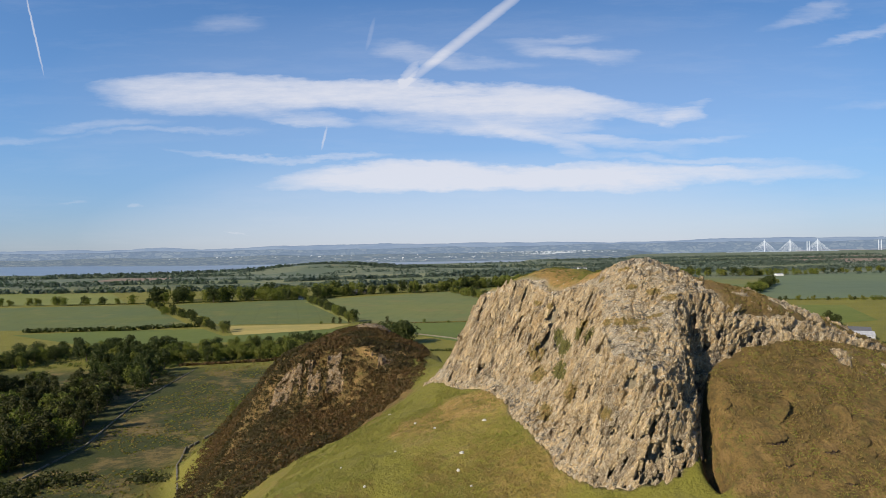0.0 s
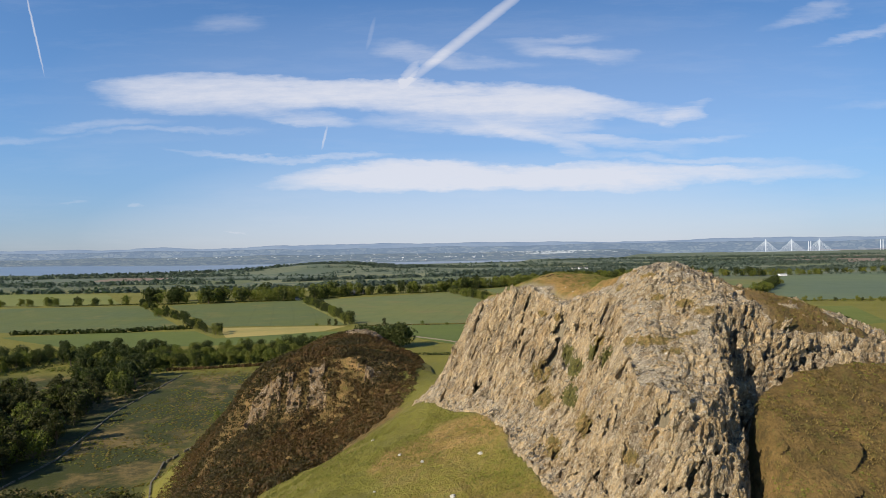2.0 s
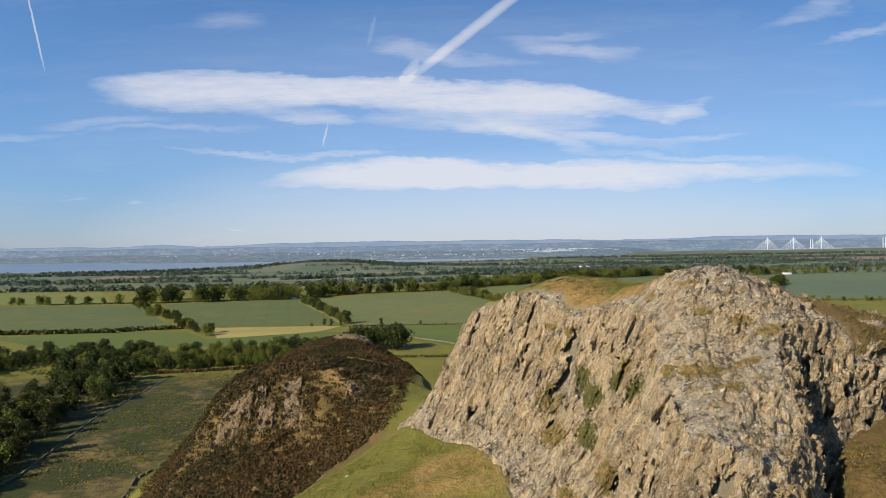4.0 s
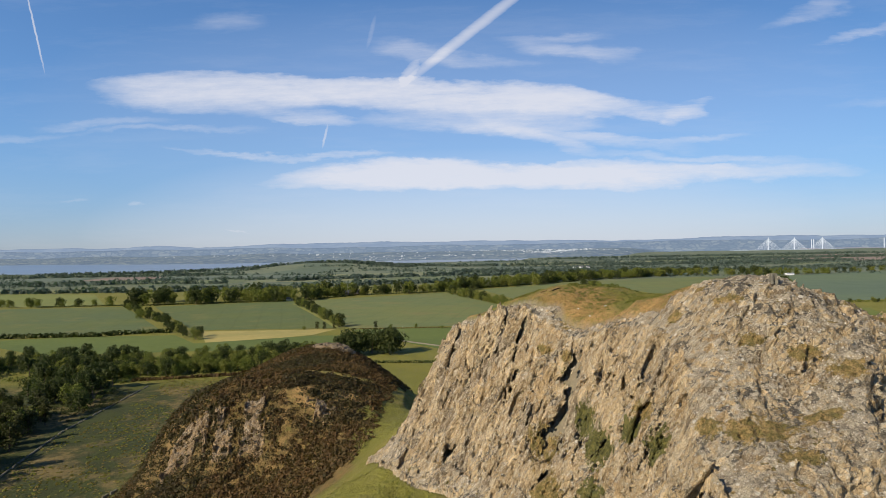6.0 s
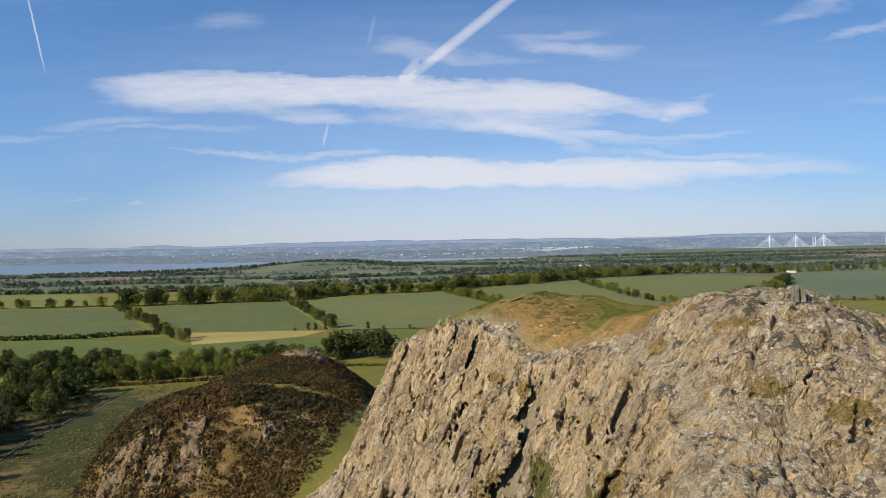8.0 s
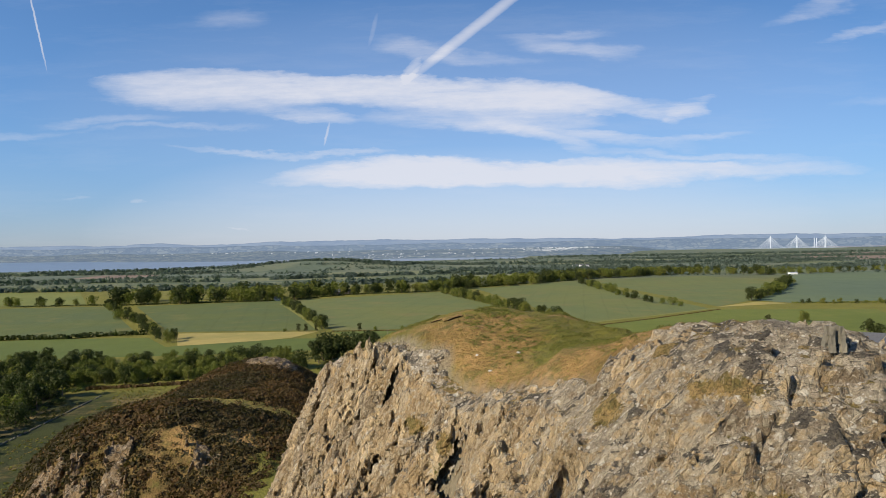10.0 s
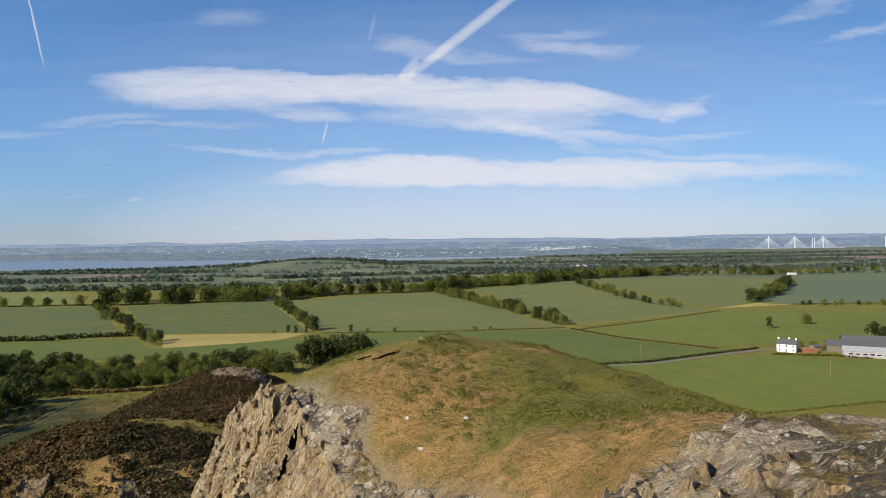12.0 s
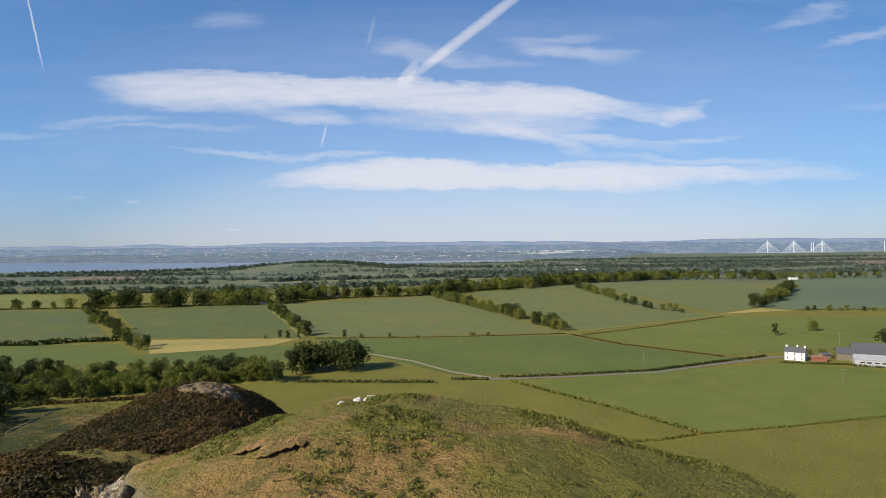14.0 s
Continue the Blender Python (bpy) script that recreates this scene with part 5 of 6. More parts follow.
wood([(-118, 462), (-72, 470), (-72, 505), (-122, 500)], 16, [OAK[3], OAK[1], OAK[0]], 0.95, 1.2, "clump of tall trees")
wood([(-245, 395), (-190, 350), (-172, 352), (-178, 385), (-200, 420), (-235, 430)], 13, [OAK[0], OAK[2], OAK[1]], 0.8, 1.15, "dark wood at the valley head")
plant(OAK[1], -101, 290, 0.75), plant(OAK[0], -97, 298, 0.8), plant(OAK[1], -96, 284, 0.6), plant(OAK[0], -176, 352, 0.9)
row_of_trees([(13, 1060), (59, 913), (97, 794), (135, 670)], 10, OAK, 0.85, 1.35, "hedgerow trees between the fields", 2.5)
row_of_trees([(270, 1249), (270, 1023)], 15, OAK, 0.9, 1.3, "hedgerow trees between the fields", 2.5, 0.15)
row_of_trees([(270, 1023), (267, 904), (277, 847), (312, 774)], 14, OAK, 0.5, 1.15, "hedgerow trees between the fields", 2.5, 0.25)
row_of_trees([(401, 854), (458, 924), (600, 1141)], 12, OAK, 1.0, 1.6, "trees at the edge of the blue field", 4)
row_of_trees([(-202, 920), (-158, 818), (-127, 740), (-96, 655)], 11, OAK, 0.8, 1.3, "hedgerow trees between the fields", 2)
row_of_trees([(-437, 916), (-300, 720), (-211, 592)], 11, OAK + [OAK[3]], 0.7, 1.15, "hedgerow trees between the fields", 3)
row_of_trees([(-700, 940), (-556, 933), (-463, 938)], 15, OAK, 0.9, 1.4, "trees along the far field edge", 5)
row_of_trees([(-450, 935), (-408, 938), (-341, 954), (-210, 974)], 9, OAK, 1.4, 2.2, "trees along the far field edge", 8)
row_of_trees([(-440, 985), (-300, 1010), (-150, 1085)], 10, OAK, 1.4, 2.2, "trees along the far field edge", 12)
row_of_trees([(-210, 980), (-132, 1069), (4, 1110)], 8, OAK, 1.2, 2.0, "trees along the far field edge", 7)
row_of_trees([(4, 1104), (70, 1192), (283, 1350)], 9, OAK, 1.2, 1.9, "trees along the far field edge", 8)
row_of_trees([(30, 1190), (283, 1400), (609, 1560)], 9, OAK, 1.3, 2.0, "trees along the far field edge", 16)
row_of_trees([(291, 1390), (609, 1520), (730, 1440)], 11, OAK, 1.2, 1.9, "trees along the far field edge", 8)
row_of_trees([(429, 819), (471, 815), (560, 800), (700, 830)], 11, OAK, 0.4, 0.75, "hedge bushes by the blue field", 2)
row_of_trees([(700, 1440), (900, 1500), (1200, 1580)], 16, OAK, 0.9, 1.6, "trees along the far field edge", 8)
plant(BIRCH[0], 306, 633, 1.1), plant(OAK[3], 351, 657, 1.1), plant(OAK[1], 288, 537, 0.5), plant(PINE[0], 345, 560, 1.1)
for x, y, s in ((-129, 645, 0.35), (-109, 643, 0.8), (-117, 646, 0.8), (-100, 644, 0.7), (-60, 643, 0.8), (-46, 645, 0.4), (-22, 647, 0.4), (3, 637, 0.3), (50, 648, 0.4), (64, 651, 0.35)):
    plant(OAK[1] if s < 0.5 else BIRCH[0], x, y, s, "field-edge bushes")


def merged_trees(rows):
    """Tree lines too far off to tell tree from tree, as one mesh of trunks and crowns."""
    bits = {}
    for model, x, y, size in rows:
        for o in model.children:
            me = o.data
            co = np.empty(len(me.vertices) * 3, np.float32)
            me.vertices.foreach_get("co", co)
            t = random.uniform(0, 6.283)
            m = np.array([[math.cos(t), -math.sin(t), 0], [math.sin(t), math.cos(t), 0], [0, 0, 1]]) * size
            idx = np.empty(len(me.loops), np.int32)
            me.loops.foreach_get("vertex_index", idx)
            quads, local = idx.reshape(-1, 4), co.reshape(-1, 3)
            if o.name.startswith("crown"):           # half the leaves, each larger
                own = local.reshape(-1, 4, 3)[::2]
                local = (own + (own - own.mean(1, keepdims=True)) * 0.4).reshape(-1, 3)
                quads = np.arange(len(local), dtype=np.int32).reshape(-1, 4)
            bits.setdefault(me.materials[0].name, []).append((local @ m.T + (x, y, ground_z(x, y)), quads))
    v, f, mats, which, n = [], [], [], [], 0
    for k, (name, pieces) in enumerate(bits.items()):
        mats.append(bpy.data.materials[name])
        for co, idx in pieces:
            v.append(co), f.append(idx + n), which.append(np.full(len(idx), k, np.int32))
            n += len(co)
    me = mesh_from("tree_lines", np.concatenate(v), np.concatenate(f), None, False)
    for mat in mats:
        me.materials.append(mat)
    me.polygons.foreach_set("material_index", np.concatenate(which))
    return tagged(new("tree_lines", me), "lines of broadleaf trees along the far fields", "trees", kind="stuff")


merged_trees(FAR_ROWS)


def bush_stuff(name, spots, mat, label, quads=26, size=0.42, flat=0.7, category="shrubs"):
    """Many shrubs in one mesh: (x, y, radius) each."""
    rg = np.random.default_rng(len(spots))
    spots = np.array(spots, float)
    z = sheet_z(spots[:, 0], spots[:, 1])
    n = len(spots)
    d = rg.normal(size=(n, quads, 3)) + (0, 0, 0.5)
    d /= np.linalg.norm(d, axis=-1, keepdims=True)
    d[..., 2] = np.abs(d[..., 2])
    r = spots[:, 2][:, None, None]
    lump = 0.8 + 0.4 * rg.random((n, quads, 1))
    p = np.concatenate([np.broadcast_to(spots[:, None, :2], (n, quads, 2)), np.broadcast_to(z[:, None, None], (n, quads, 1))], -1) + d * r * lump * (1, 1, flat)
    nrm = d + rg.normal(size=d.shape) * 0.5
    nrm /= np.linalg.norm(nrm, axis=-1, keepdims=True)
    a = np.cross(nrm, rg.normal(size=d.shape))
    a /= np.linalg.norm(a, axis=-1, keepdims=True)
    b = np.cross(nrm, a)
    s = size * r * rg.uniform(0.7, 1.3, (n, quads, 1))
    v = np.stack([p + a * s, p + b * s * 0.8, p - a * s * 0.9, p - b * s], 2).reshape(-1, 3)
    return tagged(new(name, mesh_from(name, v, np.arange(len(v)).reshape(-1, 4), mat, False)), label, category, kind="stuff")


rg = np.random.default_rng(4)
understorey = []
for poly, count in (([(-200, 428), (-157, 440), (-112, 450), (-90, 480), (-120, 515), (-225, 500)], 420), ([(-320, 465), (-215, 470), (-215, 515), (-320, 515)], 200), ([(-330, 400), (-255, 426), (-205, 395), (-182, 352), (-176, 356), (-186, 425), (-215, 470), (-330, 470)], 300)):
    px, py = rg.uniform(min(p[0] for p in poly), max(p[0] for p in poly), count * 2), rg.uniform(min(p[1] for p in poly), max(p[1] for p in poly), count * 2)
    keep = inside_distance(px, py, poly) > 0
    understorey += [(a, b, r) for a, b, r in zip(px[keep], py[keep], rg.uniform(0.9, 2.2, keep.sum()))]
bush_stuff("wood_understorey", understorey[::2], LEAF_MID, "green thicket under the valley woods", 40, 0.22, 1.1)
bush_stuff("wood_understorey", understorey[1::2], LEAF_DARK, "dark green thicket under the valley woods", 40, 0.22, 1.1)
n = 80000
x, y = rg.uniform(-100, 8, n), rg.uniform(118, 300, n)
_, _, bare_rock, _, inner = hill(x, y)
ok = (rg.random(n) < 1 - smooth(np.hypot((x + 34) / 58.0, (y - 195) / 88.0), 0.8, 1.0)) & (inner < -7 + 5 * rg.random(n)) & (sheet_z(x, y) > 2)
ok &= ~(((x + 24) * 0.66 + (136 - y) > 1.5) & (y < 150) & (x > -60))          # the grass apron keeps clear of the scrub
ok &= ~((bare_rock > 0.6) & (rg.random(n) < 0.5))
ok &= ~((np.hypot((x + 22) / 15.0, (y - 190.5) / 4.8) < 0.7 + 0.5 * rg.random(n)) & (rg.random(n) < 0.97))
ok &= ~((np.hypot((x + 18) / 11.0, (y - 169) / 6.5) < 0.7 + 0.5 * rg.random(n)) & (fbm(x * 0.2, y * 0.2, 0 * x, 3, 55) > 0.44) & (rg.random(n) < 0.9))
scrub = np.stack([x, y, rg.uniform(0.4, 1.1, n) * (0.7 + 0.6 * fbm(x * 0.2, y * 0.2, 0 * x, 2, 57))], 1)[ok][:21000]
# brown above, darker olive low down: partly sunlight put into the colour
tone = fbm(scrub[:, 0] * 0.06, scrub[:, 1] * 0.06, 0 * scrub[:, 0], 3, 58) + rg.normal(0, 0.07, len(scrub)) + np.where(scrub[:, 1] < 163, -0.06, 0.05)
bush_stuff("gorse_scrub", scrub[tone > 0.47], GORSE, "dense brown-green gorse and heather scrub", 24, 0.24)
bush_stuff("gorse_scrub", scrub[tone <= 0.47], GORSE_OLIVE, "dense olive gorse scrub on the ridge", 24, 0.24)
n = 9000
x, y = rg.normal(24, 8, n), rg.normal(124, 5, n)
x[4000:], y[4000:] = rg.normal(38, 10, n - 4000), rg.normal(112, 11, n - 4000)
ok = (inside_distance(x, y, CREST) > 3) & (y > 99) & (fbm(x * 0.13, y * 0.13, 0 * x, 3, 77) > 0.57)
green = np.stack([x, y, rg.uniform(0.08, 0.26, n)], 1)[ok][:2600]
x, y = rg.normal(30.5, 4.5, 2600), rg.normal(107, 4.0, 2600)
ok = (inside_distance(x, y, CREST) > 3.5) & (hill(x, y)[1] < 0.2) & (fbm(x * 0.3, y * 0.3, 0 * x, 3, 78) > 0.46)
green = np.concatenate([green, np.stack([x, y, rg.uniform(0.07, 0.20, 2600)], 1)[ok]])
x, y = rg.uniform(34, 105, 9000), rg.uniform(100, 175, 9000)
ok = (inside_distance(x, y, CREST) > 4) & (fbm(x * 0.10, y * 0.10, 0 * x, 3, 84) > 0.50)
green = np.concatenate([green, np.stack([x, y, rg.uniform(0.06, 0.20, 9000)], 1)[ok][:2600]])
valley = []
for _ in range(950):
    x, y = rg.uniform(-165, -92), rg.uniform(160, 216)
    if float(fbm(np.array(x * 0.06), np.array(y * 0.06), np.array(0.0), 2, 79)) > 0.43 and y < 214 - 0.1 * (x + 165):
        valley.append((x, y, rg.uniform(0.7, 2.6)))
for _ in range(260):
    x, y = rg.uniform(-215, -165), rg.uniform(335, 400)
    valley.append((x, y, rg.uniform(0.4, 1.3)))
n = 5200
x, y = rg.uniform(-175, -88, n), rg.uniform(190, 430, n)
ok = (fbm(x * 0.035, y * 0.035, 0 * x, 3, 81) > 0.47) & (sheet_z(x, y) < 6) & (x < -96 + 0.03 * (y - 200)) & ~((x < -160) & (y < 340))
rush = np.stack([x, y, rg.uniform(0.25, 0.6, n)], 1)[ok][:2600]
bush_stuff("rush_tussocks", rush[::2], BLADE_GREEN, "rushy green tussocks in the wet valley pasture", 12, 0.5, 0.7, "grass")
bush_stuff("rush_tussocks", rush[1::2], BLADE_HEATH, "dead tan tussocks in the wet valley pasture", 12, 0.5, 0.5, "grass")
bush_stuff("willow_scrub", valley, LEAF_BIRCH, "olive willow scrub on the valley floor", 46, 0.2, 1.0)
bush_stuff("bilberry_patches", green, GORSE_GREEN, "low green gorse and bilberry on the turf", 26, 0.2, 0.6)
far_trees = []
for ax, ay, bx, by, wid, n in ((30, 1880, 730, 1780, 30, 420), (60, 1640, 620, 1660, 16, 160), (700, 1760, 1500, 1800, 30, 260), (560, 2300, 1500, 2380, 60, 620), (900, 2750, 2400, 2850, 70, 700),
                               (-1300, 1600, -500, 1500, 14, 170), (-1500, 2000, -700, 2010, 14, 170), (-1400, 2200, -750, 2250, 14, 170), (-900, 1250, -480, 1230, 14, 110), (-480, 1240, 40, 1400, 18, 180),
                               (-400, 1560, 60, 1750, 20, 180), (-560, 2420, -300, 2330, 30, 180), (-330, 2330, -120, 2240, 40, 240), (-700, 2200, -560, 2300, 30, 80), (-150, 2350, 700, 2500, 30, 260), (500, 3200, 2300, 3400, 90, 600)):
    for _ in range(n):
        t = rg.random()
        far_trees.append((ax + (bx - ax) * t + rg.normal(0, wid / 2), ay + (by - ay) * t + rg.normal(0, wid / 2), rg.uniform(4.0, 7.5)))
for _ in range(150):        # field boundaries, mostly across the view
    y = rg.uniform(1480, 3000)
    x, length, bend = rg.uniform(-0.8, 0.8) * y, rg.uniform(60, 380), rg.normal(0, 0.22)
    for k in range(int(length / 9)):
        px, py = x + k * 9 + rg.normal(0, 2), y + k * 9 * bend + rg.normal(0, 3)
        if py < float(shore(np.array(px))) - 40 and rg.random() < 0.85:
            far_trees.append((px, py, rg.uniform(2.0, 4.6) if rg.random() < 0.8 else 6.0))
# their leaf colour carries the haze
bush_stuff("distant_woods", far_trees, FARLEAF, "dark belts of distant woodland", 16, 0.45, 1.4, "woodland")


def hedge(pts, width, tall, mat, label, group="", step=1.6):
    """A clipped or ragged hedge: a line of leaf clumps over a dark core."""
    rg2 = np.random.default_rng(int(abs(pts[0][0]) * 7 + abs(pts[0][1])))
    v, f = [], []
    for (ax, ay), (bx, by) in zip(pts, pts[1:]):
        n = max(2, int(math.hypot(bx - ax, by - ay) / step))
        for k in range(n):
            t = (k + 0.5) / n
            x, y = ax + (bx - ax) * t, ay + (by - ay) * t
            z, hh = ground_z(x, y), tall * rg2.uniform(0.8, 1.2)
            for _ in range(9):
                d = rg2.normal(size=3)
                d /= np.linalg.norm(d)
                p = np.array((x, y, z + hh * 0.5)) + d * (width * 0.6 + step * 0.2, width * 0.6, hh * 0.5)
                a = np.cross(d + rg2.normal(size=3) * 0.4, rg2.normal(size=3))
                a /= np.linalg.norm(a)
                b = np.cross(d, a)
                s = rg2.uniform(0.4, 0.7) * max(width, 0.8)
                m = len(v)
                v += [p + a * s, p + b * s, p - a * s, p - b * s]
                f.append([m, m + 1, m + 2, m + 3])
    return tagged(new("hedge", mesh_from("hedge", v, f, mat, False)), label, "hedge", group)


HEDGES = "field hedges"
hedge([(-64, 470), (20, 465)], 1.2, 1.8, LEAF_DARK, "dark trimmed field hedge", HEDGES)
hedge([(29, 472), (51, 471)], 1.2, 1.7, LEAF_DARK, "dark trimmed field hedge", HEDGES)
hedge([(58, 477), (97, 481), (155, 492), (219, 523), (248, 536)], 1.1, 1.6, LEAF_DARK, "dark trimmed hedge along the lane", HEDGES)
hedge([(64, 465), (109, 400), (132, 362)], 1.2, 1.4, GORSE_GREEN, "ragged olive hedge between pastures", HEDGES)
hedge([(132, 362), (174, 371), (226, 385), (330, 408)], 0.6, 0.8, GORSE_GREEN, "low rough hedge and fence line", HEDGES)
hedge([(98, 352), (112, 354), (130, 361)], 0.9, 1.1, GORSE_GREEN, "ragged olive hedge between pastures", HEDGES)
hedge([(136, 649), (165, 594), (219, 537)], 1.0, 0.9, GORSE, "low brown hedge and bank", HEDGES)
hedge([(145, 645), (226, 698), (322, 768)], 0.8, 0.8, GORSE, "low brown hedge and bank", HEDGES)
hedge([(-85, 642), (30, 643), (133, 655)], 0.8, 0.8, GORSE, "low rough hedge at the field edge", HEDGES)
hedge([(-420, 617), (-313, 621), (-285, 637), (-254, 641)], 3.0, 4.0, LEAF_DARK, "thick overgrown field hedge", HEDGES, 2.5)
hedge([(-560, 925), (-463, 931), (-408, 926), (-341, 944), (-210, 965), (-132, 1058), (4, 1098), (70, 1187), (283, 1342)], 1.5, 2.2, LEAF_DARK, "dark far hedge under a tree line", HEDGES, 3.0)
hedge([(-184, 423), (-128, 435), (-108, 452)], 2.0, 1.6, GORSE, "dark scrubby hedge in the valley", HEDGES)
hedge([(431, 824), (560, 812), (700, 838)], 1.5, 2.0, LEAF_MID, "far hedge by the blue field", HEDGES, 3.0)


# rough grass standing on the hill
def tufts(name, spots, mat, label, tall, blades=5, wide=0.03):
    """Tufts of narrow leaning blades, each blade one long triangle pair."""
    rg5 = np.random.default_rng(len(spots))
    n = len(spots)
    spots = np.asarray(spots)
    p = np.stack([spots[:, 0], spots[:, 1], spots[:, 2] if spots.shape[1] > 2 else sheet_z(spots[:, 0], spots[:, 1])], -1)[:, None, :] + np.append(rg5.normal(0, 0.16, (n, blades, 2)), np.zeros((n, blades, 1)) - 0.05, -1)
    t = rg5.uniform(0, 6.283, (n, blades))
    out = np.stack([np.cos(t), np.sin(t), 0 * t], -1)
    side = np.stack([-np.sin(t), np.cos(t), 0 * t], -1) * wide
    h = tall * rg5.uniform(0.5, 1.3, (n, blades, 1))
    tip = p + out * h * rg5.uniform(0.5, 1.8, (n, blades, 1)) + (0, 0, 1) * h
    mid = (p * 0.45 + tip * 0.55) + (0, 0, 0.12) * h
    v = np.stack([p - side, p + side, mid + side * 0.8, tip, mid - side * 0.8], 2).reshape(-1, 3)
    b = np.arange(n * blades)[:, None] * 5
    me = bpy.data.meshes.new(name)
    quads = (b + np.array([[0, 1, 2, 4]])).tolist() + (b + np.array([[4, 2, 3]])).tolist()
    me.from_pydata(v.tolist(), [], quads)
    me.materials.append(mat)
    return tagged(new(name, me), label, "grass", kind="stuff")


gr = np.random.default_rng(9)
n = 110000
cand = np.stack([gr.uniform(0, 75, n), gr.uniform(96, 150, n)], 1)
_, rk, _, td, _ = hill(cand[:, 0], cand[:, 1])
cand = cand[(td > 1.0) & (rk < 0.45) & (gr.random(n) < 1.15 - np.hypot((cand[:, 0] - 26) / 46, (cand[:, 1] - 112) / 40))]
dryness = fbm(cand[:, 0] * 0.16, cand[:, 1] * 0.16, 0 * cand[:, 0], 3, 23) + 0.10 - 0.007 * (cand[:, 0] - 20) - 0.18 * (1 - smooth(np.hypot((cand[:, 0] - 31) / 8.5, (cand[:, 1] - 107) / 7.5), 0.55, 1.1))
tufts("dry_grass", cand[dryness > 0.46][:34000], BLADE_DRY, "tan tussocks of dry hill grass", 0.060, 5, 0.011)
tufts("green_grass", cand[dryness <= 0.46][:26000], BLADE_GREEN, "green tussocks of hill grass", 0.060, 5, 0.011)
ledge = LEDGES[0]
ledge = ledge[fbm(ledge[:, 0] * 0.45, ledge[:, 1] * 0.45, ledge[:, 2] * 0.45, 3, 83) > 0.64]
ledge = ledge[gr.permutation(len(ledge))][:6500]
tufts("ledge_grass", ledge, BLADE_DRY, "straw-coloured grass tufts on the rock ledges", 0.075, 12, 0.007)
n = 60000
cand = np.stack([gr.uniform(33, 78, n), gr.uniform(48, 98, n)], 1)
_, rk, _, td, _ = hill(cand[:, 0], cand[:, 1])
cand = cand[(rk < 0.4) & (fbm(cand[:, 0] * 0.25, cand[:, 1] * 0.25, 0 * cand[:, 0], 3, 29) > 0.42)]
tufts("heath_grass", cand[:15000], BLADE_HEATH, "brown wiry hill grass and dead bracken", 0.22, 3, 0.05)
cand = np.stack([gr.uniform(-34, 22, n), gr.uniform(66, 128, n)], 1)
_, rk, _, td, ft = hill(cand[:, 0], cand[:, 1])
cand = cand[(ft < -0.3) & (fbm(cand[:, 0] * 0.2, cand[:, 1] * 0.2, 0 * cand[:, 0], 3, 37) > 0.42)]
dry = fbm(cand[:, 0] * 0.1, cand[:, 1] * 0.1, 0 * cand[:, 0], 3, 39) + 0.012 * (90 - cand[:, 1])
tufts("slope_grass", cand[dry <= 0.60][:9000], BLADE_GREEN, "long green grass on the open slope", 0.20, 3, 0.05)
tufts("slope_grass", cand[dry > 0.60][:9000], BLADE_HEATH, "brownish grass on the open slope", 0.20, 3, 0.05)

hx, hy = gr.uniform(33, 80, 14000), gr.uniform(46, 92, 14000)
_, rk, _, td, _ = hill(hx, hy)
clumpy = (rk < 0.4) & (td < 0) & (fbm(hx * 0.30, hy * 0.30, 0 * hx, 3, 87) > 0.52)
clumps = np.stack([hx, hy, gr.uniform(0.07, 0.20, len(hx))], 1)[clumpy][:5200]
bush_stuff("heather_clumps", clumps[::2], BLADE_GREEN, "olive heather clumps on the slipped hillside", 16, 0.42, 0.55)
bush_stuff("heather_clumps", clumps[1::2], BLADE_HEATH, "tan clumps of dead bracken on the hillside", 16, 0.42, 0.5)

# ---------------------------------------------------------------- lane, walls, poles and the farm
WHITEWASH = plain_material("whitewash", (0.80, 0.79, 0.77), (0.74, 0.73, 0.71), 0.8, 0.85, 0.01)
SLATE = plain_material("slate", (0.075, 0.078, 0.088), (0.11, 0.112, 0.12), 2.0, 0.6, 0.02)
GLASS = plain_material("dark_window", (0.02, 0.022, 0.026), (0.03, 0.032, 0.036), 1.0, 0.12, 0.0)
WOOD = plain_material("weathered_wood", (0.17, 0.14, 0.11), (0.25, 0.21, 0.17), 3.0, 0.85, 0.02)
SHEETING = plain_material("grey_sheeting", (0.30, 0.31, 0.33), (0.40, 0.41, 0.43), 0.6, 0.5, 0.01)
BRICKRED = plain_material("red_brick", (0.20, 0.085, 0.055), (0.27, 0.115, 0.07), 3.0, 0.9, 0.01)
TARMAC = plain_material("lane_tarmac", (0.16, 0.155, 0.15), (0.21, 0.20, 0.19), 0.5, 0.9, 0.01)


def prism_roof(v, f, x0, x1, y0, y1, z0, z1, over=0.4, thick=0.18):
    """A pitched roof with thickness, its ridge along x."""
    ym = (y0 + y1) / 2
    n = len(v)
    for dz in (0, thick):
        v += [(x0 - over, y0 - over, z0 + dz - 0.1), (x1 + over, y0 - over, z0 + dz - 0.1), (x1 + over, ym, z1 + dz), (x0 - over, ym, z1 + dz), (x1 + over, y1 + over, z0 + dz - 0.1), (x0 - over, y1 + over, z0 + dz - 0.1)]
    f += [[n + 6, n + 7, n + 8, n + 9], [n + 9, n + 8, n + 10, n + 11], [n + 3, n + 2, n + 1, n], [n + 5, n + 4, n + 2, n + 3],
          [n, n + 1, n + 7, n + 6], [n + 4, n + 5, n + 11, n + 10], [n, n + 6, n + 9, n + 3], [n + 3, n + 9, n + 11, n + 5], [n + 1, n + 2, n + 8, n + 7], [n + 2, n + 4, n + 10, n + 8]]


